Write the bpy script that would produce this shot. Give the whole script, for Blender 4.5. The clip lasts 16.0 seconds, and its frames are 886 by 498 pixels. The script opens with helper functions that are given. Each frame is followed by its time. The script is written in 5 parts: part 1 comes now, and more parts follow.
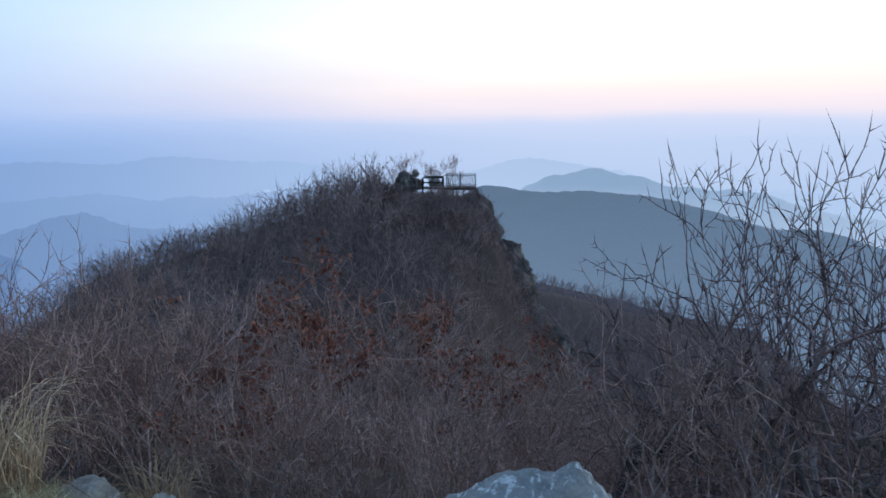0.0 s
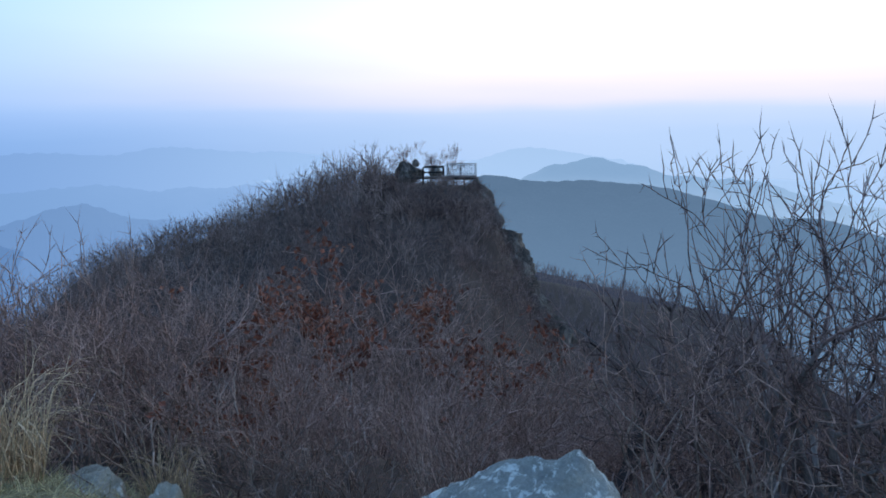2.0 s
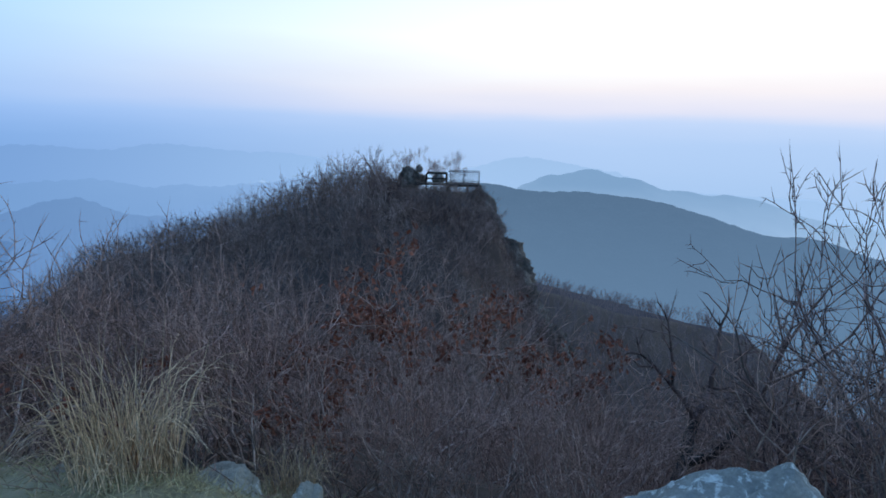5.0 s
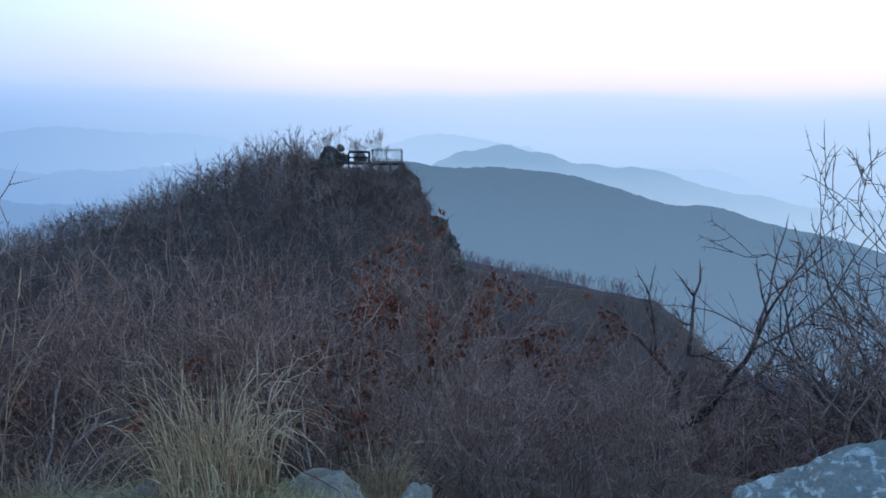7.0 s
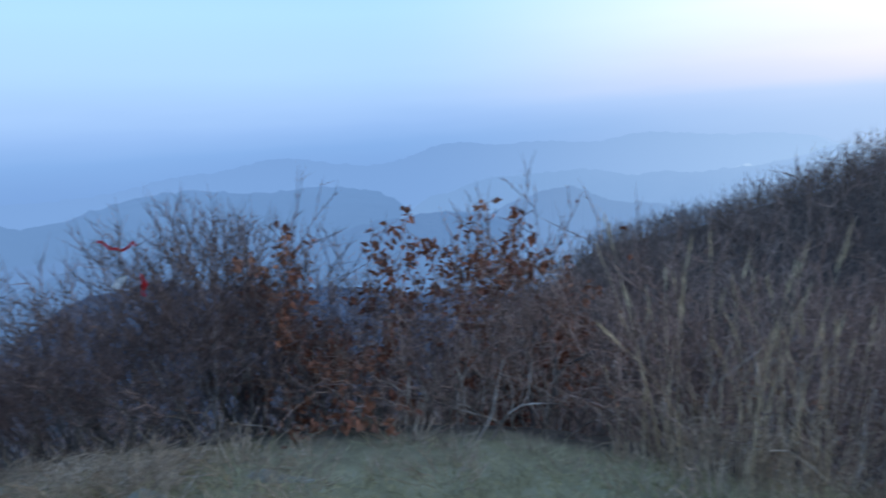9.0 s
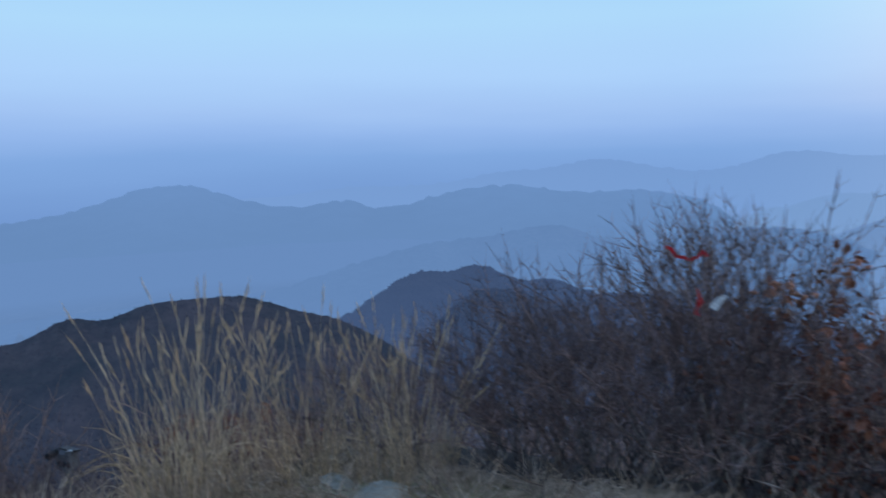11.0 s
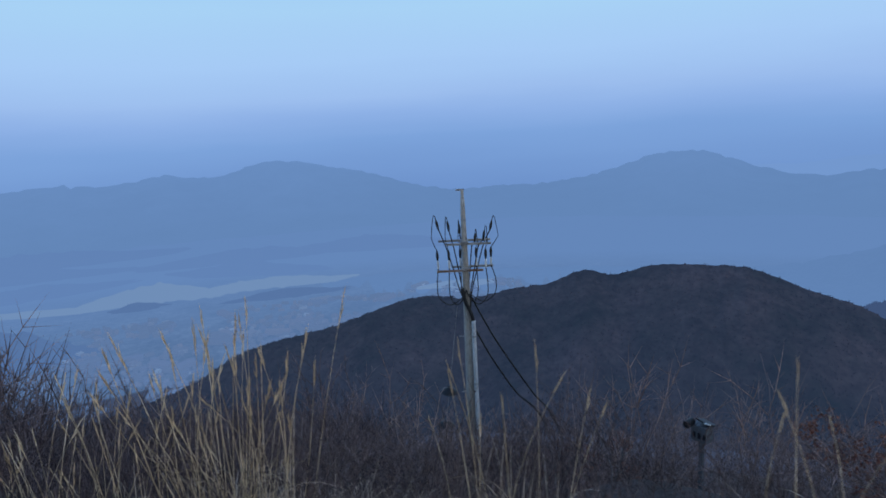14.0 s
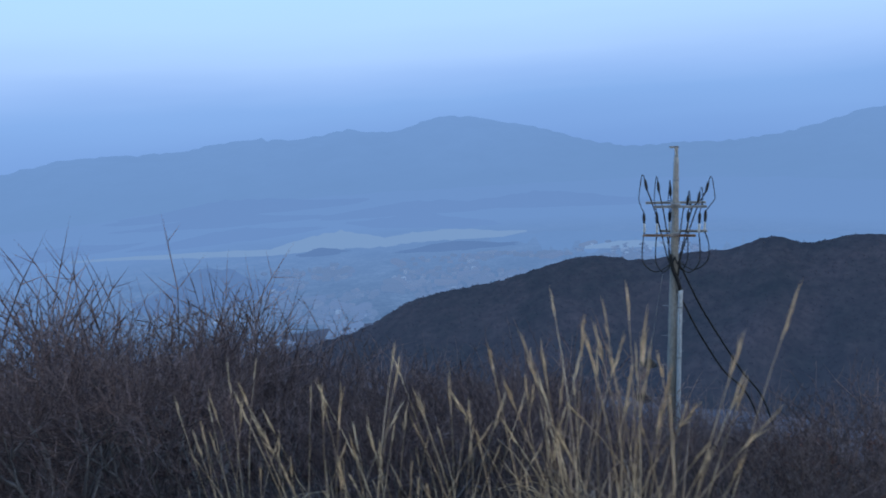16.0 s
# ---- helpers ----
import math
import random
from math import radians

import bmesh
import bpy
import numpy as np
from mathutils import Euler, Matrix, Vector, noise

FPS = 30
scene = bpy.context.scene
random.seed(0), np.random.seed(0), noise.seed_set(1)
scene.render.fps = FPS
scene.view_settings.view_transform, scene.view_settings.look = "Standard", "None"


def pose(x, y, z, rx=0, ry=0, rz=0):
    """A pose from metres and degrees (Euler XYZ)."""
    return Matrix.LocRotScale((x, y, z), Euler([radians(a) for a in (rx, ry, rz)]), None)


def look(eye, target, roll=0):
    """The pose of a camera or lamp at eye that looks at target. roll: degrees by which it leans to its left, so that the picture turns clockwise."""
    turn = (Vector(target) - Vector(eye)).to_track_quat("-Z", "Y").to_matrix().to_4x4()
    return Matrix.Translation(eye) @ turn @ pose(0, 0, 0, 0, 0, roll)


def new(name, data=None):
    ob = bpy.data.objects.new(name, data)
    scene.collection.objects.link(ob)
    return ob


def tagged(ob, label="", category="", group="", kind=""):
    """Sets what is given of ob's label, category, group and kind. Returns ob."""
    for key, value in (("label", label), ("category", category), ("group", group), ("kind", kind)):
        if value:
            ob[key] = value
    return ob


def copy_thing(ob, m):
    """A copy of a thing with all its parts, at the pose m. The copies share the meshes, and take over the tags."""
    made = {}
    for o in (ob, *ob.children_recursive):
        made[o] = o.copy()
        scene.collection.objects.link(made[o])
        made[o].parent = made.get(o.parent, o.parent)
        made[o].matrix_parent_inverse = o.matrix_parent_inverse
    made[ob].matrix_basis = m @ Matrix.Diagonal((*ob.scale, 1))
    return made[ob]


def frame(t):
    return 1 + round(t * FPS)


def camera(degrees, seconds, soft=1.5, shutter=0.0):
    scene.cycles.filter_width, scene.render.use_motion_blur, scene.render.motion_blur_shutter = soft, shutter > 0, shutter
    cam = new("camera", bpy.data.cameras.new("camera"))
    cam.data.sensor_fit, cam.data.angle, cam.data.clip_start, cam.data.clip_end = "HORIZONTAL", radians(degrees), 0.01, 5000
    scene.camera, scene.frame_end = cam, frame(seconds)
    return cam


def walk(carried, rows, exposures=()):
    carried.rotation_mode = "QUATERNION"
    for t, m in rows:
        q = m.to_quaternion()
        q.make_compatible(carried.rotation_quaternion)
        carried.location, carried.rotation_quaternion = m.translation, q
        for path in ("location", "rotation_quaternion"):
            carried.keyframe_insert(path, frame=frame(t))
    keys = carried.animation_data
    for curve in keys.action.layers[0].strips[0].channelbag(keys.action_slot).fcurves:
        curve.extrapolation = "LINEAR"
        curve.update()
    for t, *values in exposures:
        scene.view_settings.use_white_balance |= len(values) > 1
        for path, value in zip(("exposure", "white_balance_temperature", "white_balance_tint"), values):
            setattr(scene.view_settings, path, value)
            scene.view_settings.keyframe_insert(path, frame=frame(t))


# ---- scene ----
cam = camera(67.4, 16.0, soft=1.7, shutter=0.35)
PATH = [
    (0, (0.008, -0.089, 1.465), (-0.407, 1.842, 1.154), -0.2),
    (0.5, (0.009, -0.081, 1.463), (-0.413, 1.847, 1.143), -0.1),
    (1, (0.009, -0.081, 1.463), (-0.4, 1.85, 1.137), 0.1),
    (1.5, (0.009, -0.084, 1.466), (-0.396, 1.846, 1.131), -0.4),
    (2, (0.004, -0.088, 1.463), (-0.412, 1.838, 1.122), -0.4),
    (2.5, (-0.023, -0.104, 1.461), (-0.576, 1.78, 1.083), -2.0),
    (3, (-0.082, -0.149, 1.463), (-0.775, 1.689, 1.087), -3.7),
    (3.5, (-0.204, -0.265, 1.465), (-0.903, 1.572, 1.099), -2.9),
    (4, (-0.33, -0.356, 1.454), (-1.117, 1.457, 1.146), -1.2),
    (4.5, (-0.47, -0.217, 1.441), (-1.03, 1.678, 1.135), 1.6),
    (7, (-1.41, -0.246, 1.47), (-1.559, 1.711, 1.088), 0.8),
    (7.5, (-1.555, -0.298, 1.47), (-1.635, 1.662, 1.081), 1.6),
    (8, (-1.879, -0.445, 1.48), (-2.426, 1.447, 1.131), -0.2),
    (8.2, (-2.008, -0.503, 1.484), (-2.861, 1.273, 1.14), -1.0),
    (10.3, (-3.1, -1.2, 1.5), (-4.947, -0.528, 1.131), -2.5),
    (10.5, (-3.217, -1.293, 1.5), (-5.092, -0.705, 1.125), -2.0),
    (11, (-3.51, -1.524, 1.5), (-5.446, -1.127, 1.187), -0.9),
    (11.5, (-3.791, -1.83, 1.5), (-5.769, -1.781, 1.211), -3.6),
    (12, (-3.892, -2.182, 1.5), (-5.81, -2.628, 1.157), -3.6),
    (12.5, (-3.94, -2.523, 1.5), (-5.805, -3.16, 1.159), -3.0),
    (13, (-4.051, -2.924, 1.5), (-5.76, -3.898, 1.139), -4.7),
    (13.5, (-4.136, -3.281, 1.5), (-5.721, -4.44, 1.119), -5.4),
    (14, (-4.177, -3.647, 1.5), (-5.868, -4.65, 1.135), -3.0),
    (14.5, (-4.263, -4.053, 1.5), (-5.924, -5.108, 1.146), -3.3),
    (15, (-4.289, -4.323, 1.5), (-5.795, -5.55, 1.025), -4.9),
    (15.5, (-4.259, -4.522, 1.5), (-5.688, -5.839, 1.025), -5.0),
    (16, (-4.178, -4.785, 1.5), (-5.54, -6.173, 1.035), -3.7),
]
EXPOSURES = [(0, 0.07, 6850, 11), (1, 0.09, 6500, 7), (2, 0.1, 6350, 6), (2.8, 0.2, 6250, 5), (4.0, 0.15, 6050, 4), (4.6, -0.04, 6100, 4), (7, 0.15, 6350, 5), (8.2, 0.15, 6400, 5), (10.3, 0.05, 6600, 7), (11.4, -0.08, 6450, 8), (13, -0.15, 6350, 9), (14.4, -0.15, 6400, 9), (14.9, -0.15, 6400, 9), (15.4, 0.05, 6400, 9), (16, 0.12, 6400, 8)]
walk(cam, [(t, look(eye, target, roll)) for t, eye, target, roll in PATH], EXPOSURES)


# ==== world and light ====
def ramp_node(nt, stops):
    n = nt.nodes.new("ShaderNodeValToRGB")
    els = n.color_ramp.elements
    while len(els) < len(stops):
        els.new(0.5)
    for e, (p, c) in zip(els, stops):
        e.position, e.color = p, (*c, 1) if len(c) == 3 else c
    return n


def math_node(nt, op, a, b=None, clamp=False):
    n = nt.nodes.new("ShaderNodeMath")
    n.operation, n.use_clamp = op, clamp
    for k, v in enumerate((a, b)):
        if v is None:
            continue
        if isinstance(v, (int, float)):
            n.inputs[k].default_value = v
        else:
            nt.links.new(v, n.inputs[k])
    return n.outputs[0]


SUN_BEARING = -32.0


def make_world():
    w = bpy.data.worlds.new("dawn_sky")
    scene.world = w
    w.use_nodes = True
    nt = w.node_tree
    nt.nodes.clear()
    out, bg = nt.nodes.new("ShaderNodeOutputWorld"), nt.nodes.new("ShaderNodeBackground")
    tc, sep = nt.nodes.new("ShaderNodeTexCoord"), nt.nodes.new("ShaderNodeSeparateXYZ")
    nt.links.new(tc.outputs["Generated"], sep.inputs[0])
    b = radians(SUN_BEARING)
    dot = math_node(nt, "ADD", math_node(nt, "MULTIPLY", sep.outputs[0], -math.sin(b)), math_node(nt, "MULTIPLY", sep.outputs[1], math.cos(b)))
    glow = nt.nodes.new("ShaderNodeMapRange")
    glow.interpolation_type = "SMOOTHSTEP"
    nt.links.new(dot, glow.inputs[0])
    glow.inputs[1].default_value, glow.inputs[2].default_value = 0.0, 0.95
    # soft uneven haze edge and thin cloud
    nz = nt.nodes.new("ShaderNodeTexNoise")
    mp = nt.nodes.new("ShaderNodeMapping")
    mp.inputs["Scale"].default_value = (1.2, 1.2, 9.0)
    nt.links.new(tc.outputs["Generated"], mp.inputs[0])
    nt.links.new(mp.outputs[0], nz.inputs["Vector"])
    nz.inputs["Scale"].default_value, nz.inputs["Detail"].default_value = 1.6, 4.0
    lift = math_node(nt, "MULTIPLY", math_node(nt, "SUBTRACT", nz.outputs[0], 0.5), 0.05)
    el = math_node(nt, "ADD", math_node(nt, "ADD", sep.outputs[2], lift), 0.1)
    away = ramp_node(nt, [(0.0, (0.17, 0.31, 0.64)), (0.085, (0.23, 0.405, 0.77)), (0.12, (0.305, 0.485, 0.865)), (0.15, (0.375, 0.565, 0.93)), (0.20, (0.43, 0.655, 1.0)), (0.27, (0.44, 0.71, 1.0)), (0.5, (0.30, 0.57, 0.98)), (1.0, (0.14, 0.30, 0.66))])
    near = ramp_node(nt, [(0.0, (0.42, 0.58, 0.86)), (0.10, (0.50, 0.64, 0.92)), (0.13, (0.60, 0.70, 0.95)), (0.15, (0.84, 0.80, 0.93)), (0.18, (1.02, 0.91, 0.93)), (0.24, (1.25, 1.22, 1.15)), (0.5, (0.74, 0.94, 1.06)), (1.0, (0.32, 0.46, 0.70))])
    for r in (away, near):
        nt.links.new(el, r.inputs[0])
    mix = nt.nodes.new("ShaderNodeMix")
    mix.data_type = "RGBA"
    nt.links.new(glow.outputs[0], mix.inputs[0])
    nt.links.new(away.outputs[0], mix.inputs[6])
    nt.links.new(near.outputs[0], mix.inputs[7])
    nt.links.new(mix.outputs[2], bg.inputs[0])
    bg.inputs[1].default_value = 1.0
    nt.links.new(bg.outputs[0], out.inputs[0])


make_world()
sun = new("sun", bpy.data.lights.new("sun", "SUN"))
sun.data.energy, sun.data.angle, sun.data.color = 0.12, radians(30), (1.0, 0.88, 0.84)
_b = radians(SUN_BEARING)
sun.matrix_world = look((-math.sin(_b) * 50, math.cos(_b) * 50, 9), (0, 0, 0))


# ==== materials ====
def base_mat(name):
    m = bpy.data.materials.new(name)
    m.use_nodes = True
    nt = m.node_tree
    return m, nt, nt.nodes["Principled BSDF"]


def noise_of(nt, scale, detail=5.0, rough=0.6, stretch=None, distort=0.0):
    tc = nt.nodes.new("ShaderNodeTexCoord")
    n = nt.nodes.new("ShaderNodeTexNoise")
    n.inputs["Scale"].default_value, n.inputs["Detail"].default_value = scale, detail
    n.inputs["Roughness"].default_value, n.inputs["Distortion"].default_value = rough, distort
    if stretch:
        mp = nt.nodes.new("ShaderNodeMapping")
        mp.inputs["Scale"].default_value = stretch
        nt.links.new(tc.outputs["Object"], mp.inputs[0])
        nt.links.new(mp.outputs[0], n.inputs["Vector"])
    else:
        nt.links.new(tc.outputs["Object"], n.inputs["Vector"])
    return n.outputs[0]


def mix_rgb(nt, fac, a, b, mode="MIX"):
    n = nt.nodes.new("ShaderNodeMix")
    n.data_type, n.blend_type = "RGBA", mode
    for k, v in ((0, fac), (6, a), (7, b)):
        if isinstance(v, (int, float)):
            n.inputs[k].default_value = v
        elif isinstance(v, tuple):
            n.inputs[k].default_value = (*v, 1)
        else:
            nt.links.new(v, n.inputs[k])
    return n.outputs[2]


def add_bump(nt, bsdf, height, strength, distance):
    b = nt.nodes.new("ShaderNodeBump")
    b.inputs["Strength"].default_value, b.inputs["Distance"].default_value = strength, distance
    nt.links.new(height, b.inputs["Height"])
    nt.links.new(b.outputs[0], bsdf.inputs["Normal"])


def island_random(nt):
    return nt.nodes.new("ShaderNodeNewGeometry").outputs["Random Per Island"]


def two_scale(name, dark, mid, light, scale, fine, rough=0.85, bump=0.4, dist=0.02, stretch=None, island=0.0, spec=0.3, metal=0.0):
    """A worn surface: broad patches, fine grain and relief."""
    m, nt, bs = base_mat(name)
    broad = ramp_node(nt, [(0.3, dark), (0.5, mid), (0.7, light)])
    nt.links.new(noise_of(nt, scale, 4.0, 0.6, stretch), broad.inputs[0])
    grain = noise_of(nt, fine, 6.0, 0.65, stretch)
    g = ramp_node(nt, [(0.3, (0.6, 0.6, 0.6)), (0.7, (1.25, 1.25, 1.25))])
    nt.links.new(grain, g.inputs[0])
    col = mix_rgb(nt, 1.0, broad.outputs[0], g.outputs[0], "MULTIPLY")
    if island:
        r = ramp_node(nt, [(0.0, (1 - island,) * 3), (1.0, (1 + island,) * 3)])
        nt.links.new(island_random(nt), r.inputs[0])
        col = mix_rgb(nt, 1.0, col, r.outputs[0], "MULTIPLY")
    nt.links.new(col, bs.inputs["Base Color"])
    bs.inputs["Roughness"].default_value, bs.inputs["Metallic"].default_value = rough, metal
    bs.inputs["Specular IOR Level"].default_value = spec
    if bump:
        add_bump(nt, bs, grain, bump, dist)
    return m


# Darker copy of BARK; backlit and west-side shade is put into the colour
BARK_SHADED = two_scale("shaded_grey_bark", (0.11, 0.084, 0.08), (0.195, 0.16, 0.152), (0.33, 0.285, 0.272), 5.0, 60.0, 0.9, 0.5, 0.004, (1, 1, 0.3), 0.4)
# The trunk's backlit darkness is put into this bark colour
BARK_BACKLIT = two_scale("backlit_bark", (0.03, 0.023, 0.022), (0.06, 0.048, 0.045), (0.12, 0.10, 0.095), 5.0, 60.0, 0.9, 0.5, 0.004, (1, 1, 0.3), 0.3)
BARK = two_scale("grey_bark", (0.215, 0.15, 0.125), (0.36, 0.268, 0.23), (0.56, 0.45, 0.40), 5.0, 60.0, 0.9, 0.5, 0.004, (1, 1, 0.3), 0.4)
TWIG = two_scale("brown_twig", (0.245, 0.143, 0.117), (0.36, 0.226, 0.187), (0.53, 0.36, 0.305), 2.0, 40.0, 0.85, 0.0, 0.01, None, 0.5)
THICKET = two_scale("thicket_twig", (0.24, 0.135, 0.108), (0.345, 0.212, 0.172), (0.46, 0.31, 0.26), 0.35, 12.0, 0.9, 0.0, 0.01, None, 0.45)
SCRUB = two_scale("scrub_twig", (0.09, 0.056, 0.05), (0.15, 0.098, 0.088), (0.25, 0.175, 0.158), 0.35, 12.0, 0.9, 0.0, 0.01, None, 0.7)
STRAW_PALE = two_scale("pale_bent_straw", (0.46, 0.30, 0.175), (0.70, 0.495, 0.31), (0.90, 0.70, 0.48), 2.0, 30.0, 0.8, 0.0, 0.01, None, 0.35)
WOODS_TOP = two_scale("dark_far_twig", (0.17, 0.11, 0.098), (0.28, 0.187, 0.163), (0.43, 0.31, 0.27), 0.25, 2.0, 0.9, 0.0, 0.01, None, 0.6)
WOODS = two_scale("far_twig", (0.25, 0.15, 0.122), (0.37, 0.24, 0.197), (0.51, 0.355, 0.30), 0.09, 2.0, 0.9, 0.0, 0.01, None, 0.5)
# Darker copy of TWIG: backlight and the dim western slope are in its colour
TWIG_SHADED = two_scale("shaded_mauve_twig", (0.12, 0.072, 0.068), (0.19, 0.125, 0.118), (0.29, 0.208, 0.197), 2.0, 40.0, 0.85, 0.0, 0.01, None, 0.6)
OAK_LEAF = two_scale("dry_oak_leaf", (0.17, 0.055, 0.034), (0.29, 0.10, 0.06), (0.40, 0.175, 0.105), 1.5, 50.0, 0.75, 0.0, 0.01, None, 0.4)
STRAW = two_scale("dry_straw", (0.36, 0.245, 0.17), (0.56, 0.405, 0.30), (0.78, 0.62, 0.50), 2.0, 30.0, 0.8, 0.0, 0.01, None, 0.35)
TURF_BLADE = two_scale("short_turf", (0.30, 0.24, 0.125), (0.50, 0.42, 0.235), (0.70, 0.61, 0.385), 1.2, 30.0, 0.85, 0.0, 0.01, None, 0.4)
CLIFF = two_scale("cliff_stone", (0.06, 0.05, 0.045), (0.165, 0.138, 0.12), (0.38, 0.33, 0.29), 1.1, 5.0, 0.9, 1.0, 0.5, (1, 1, 0.45))
DECK_WOOD = two_scale("weathered_deck_wood", (0.05, 0.042, 0.04), (0.09, 0.078, 0.072), (0.14, 0.125, 0.115), 1.0, 20.0, 0.8, 0.3, 0.01, (1, 1, 0.2))
RAIL_WOOD = two_scale("brown_rail_wood", (0.20, 0.075, 0.045), (0.32, 0.125, 0.075), (0.42, 0.18, 0.11), 4.0, 40.0, 0.55, 0.2, 0.003, (0.2, 1, 1))
DARK_WOOD = two_scale("dark_stained_timber", (0.02, 0.018, 0.017), (0.035, 0.03, 0.03), (0.055, 0.05, 0.048), 1.0, 20.0, 0.7, 0.3, 0.01)
RAIL_METAL = two_scale("grey_rail_paint", (0.10, 0.10, 0.11), (0.16, 0.16, 0.17), (0.22, 0.22, 0.23), 2.0, 30.0, 0.5, 0.0)
CONCRETE = two_scale("pole_concrete", (0.26, 0.235, 0.21), (0.38, 0.355, 0.33), (0.50, 0.475, 0.45), 1.3, 25.0, 0.85, 0.4, 0.006, (1, 1, 0.25))
GALV = two_scale("galvanised_steel", (0.20, 0.20, 0.205), (0.32, 0.32, 0.325), (0.45, 0.45, 0.455), 3.0, 40.0, 0.55, 0.2, 0.003, None, 0.0, 0.5, 0.5)
RUST = two_scale("rusty_arm_steel", (0.12, 0.06, 0.04), (0.24, 0.15, 0.11), (0.34, 0.27, 0.23), 3.0, 40.0, 0.7, 0.2, 0.003, None, 0.0, 0.4, 0.2)
RUBBER = two_scale("black_cable_rubber", (0.012, 0.012, 0.013), (0.02, 0.02, 0.021), (0.03, 0.03, 0.032), 4.0, 50.0, 0.6, 0.0)
CONDUIT = two_scale("pale_conduit", (0.50, 0.52, 0.55), (0.62, 0.64, 0.67), (0.72, 0.74, 0.77), 2.0, 30.0, 0.45, 0.1, 0.002, (1, 1, 0.3))
PORCELAIN = two_scale("white_porcelain", (0.55, 0.55, 0.55), (0.72, 0.72, 0.72), (0.82, 0.82, 0.82), 5.0, 40.0, 0.3, 0.0)
RIBBON = two_scale("red_ribbon", (0.55, 0.02, 0.03), (0.68, 0.03, 0.045), (0.78, 0.06, 0.07), 6.0, 60.0, 0.5, 0.0)
TAG_WHITE = two_scale("white_cloth", (0.66, 0.68, 0.72), (0.76, 0.78, 0.82), (0.84, 0.86, 0.88), 6.0, 60.0, 0.6, 0.0)
BLACK_METAL = two_scale("black_painted_metal", (0.010, 0.010, 0.011), (0.018, 0.018, 0.02), (0.03, 0.03, 0.033), 5.0, 60.0, 0.45, 0.1, 0.002)
PANEL_GREY = two_scale("grey_equipment_paint", (0.10, 0.11, 0.13), (0.15, 0.16, 0.18), (0.20, 0.21, 0.23), 5.0, 60.0, 0.5, 0.1, 0.002)


def lichen_rock(name, dark, mid, light, pale, cover=0.56):
    m, nt, bs = base_mat(name)
    broad = ramp_node(nt, [(0.3, dark), (0.5, mid), (0.7, light)])
    nt.links.new(noise_of(nt, 3.0, 6.0, 0.65), broad.inputs[0])
    lich = ramp_node(nt, [(cover, (0, 0, 0)), (cover + 0.05, (1, 1, 1))])
    nt.links.new(noise_of(nt, 15.0, 10.0, 0.7, None, 0.4), lich.inputs[0])
    grain = noise_of(nt, 70.0, 8.0, 0.7)
    g = ramp_node(nt, [(0.3, (0.72, 0.72, 0.72)), (0.7, (1.18, 1.18, 1.18))])
    nt.links.new(grain, g.inputs[0])
    col = mix_rgb(nt, lich.outputs[0], broad.outputs[0], pale)
    nt.links.new(mix_rgb(nt, 1.0, col, g.outputs[0], "MULTIPLY"), bs.inputs["Base Color"])
    bs.inputs["Roughness"].default_value = 0.9
    h = math_node(nt, "ADD", grain, math_node(nt, "MULTIPLY", noise_of(nt, 14.0, 6.0), 2.0))
    add_bump(nt, bs, h, 0.7, 0.02)
    return m


ROCK_LICHEN = lichen_rock("lichened_rock", (0.25, 0.25, 0.235), (0.36, 0.355, 0.33), (0.46, 0.45, 0.42), (0.74, 0.74, 0.71), 0.52)
ROCK_PALE = lichen_rock("pale_rock", (0.26, 0.225, 0.175), (0.44, 0.395, 0.33), (0.58, 0.535, 0.46), (0.72, 0.69, 0.62), 0.58)


def ground_mat():
    m, nt, bs = base_mat("summit_ground")
    # leaf litter, its tone lowered for the shade under the shrubs
    litter = ramp_node(nt, [(0.3, (0.035, 0.023, 0.02)), (0.5, (0.075, 0.05, 0.042)), (0.72, (0.15, 0.105, 0.088))])
    nt.links.new(noise_of(nt, 1.9, 14.0, 0.85), litter.inputs[0])
    turf = ramp_node(nt, [(0.3, (0.25, 0.205, 0.125)), (0.5, (0.42, 0.355, 0.22)), (0.7, (0.58, 0.505, 0.34))])
    nt.links.new(noise_of(nt, 3.0, 10.0, 0.75), turf.inputs[0])
    geo, sep = nt.nodes.new("ShaderNodeNewGeometry"), nt.nodes.new("ShaderNodeSeparateXYZ")
    nt.links.new(geo.outputs["Position"], sep.inputs[0])
    flat = nt.nodes.new("ShaderNodeMapRange")
    nt.links.new(math_node(nt, "ADD", sep.outputs[2], math_node(nt, "MULTIPLY", noise_of(nt, 2.0, 5.0), 0.3)), flat.inputs[0])
    flat.inputs[1].default_value, flat.inputs[2].default_value = -0.12, 0.10
    nt.links.new(mix_rgb(nt, flat.outputs[0], litter.outputs[0], turf.outputs[0]), bs.inputs["Base Color"])
    bs.inputs["Roughness"].default_value = 0.95
    add_bump(nt, bs, noise_of(nt, 25.0, 10.0, 0.75), 0.8, 0.03)
    return m


GROUND = ground_mat()


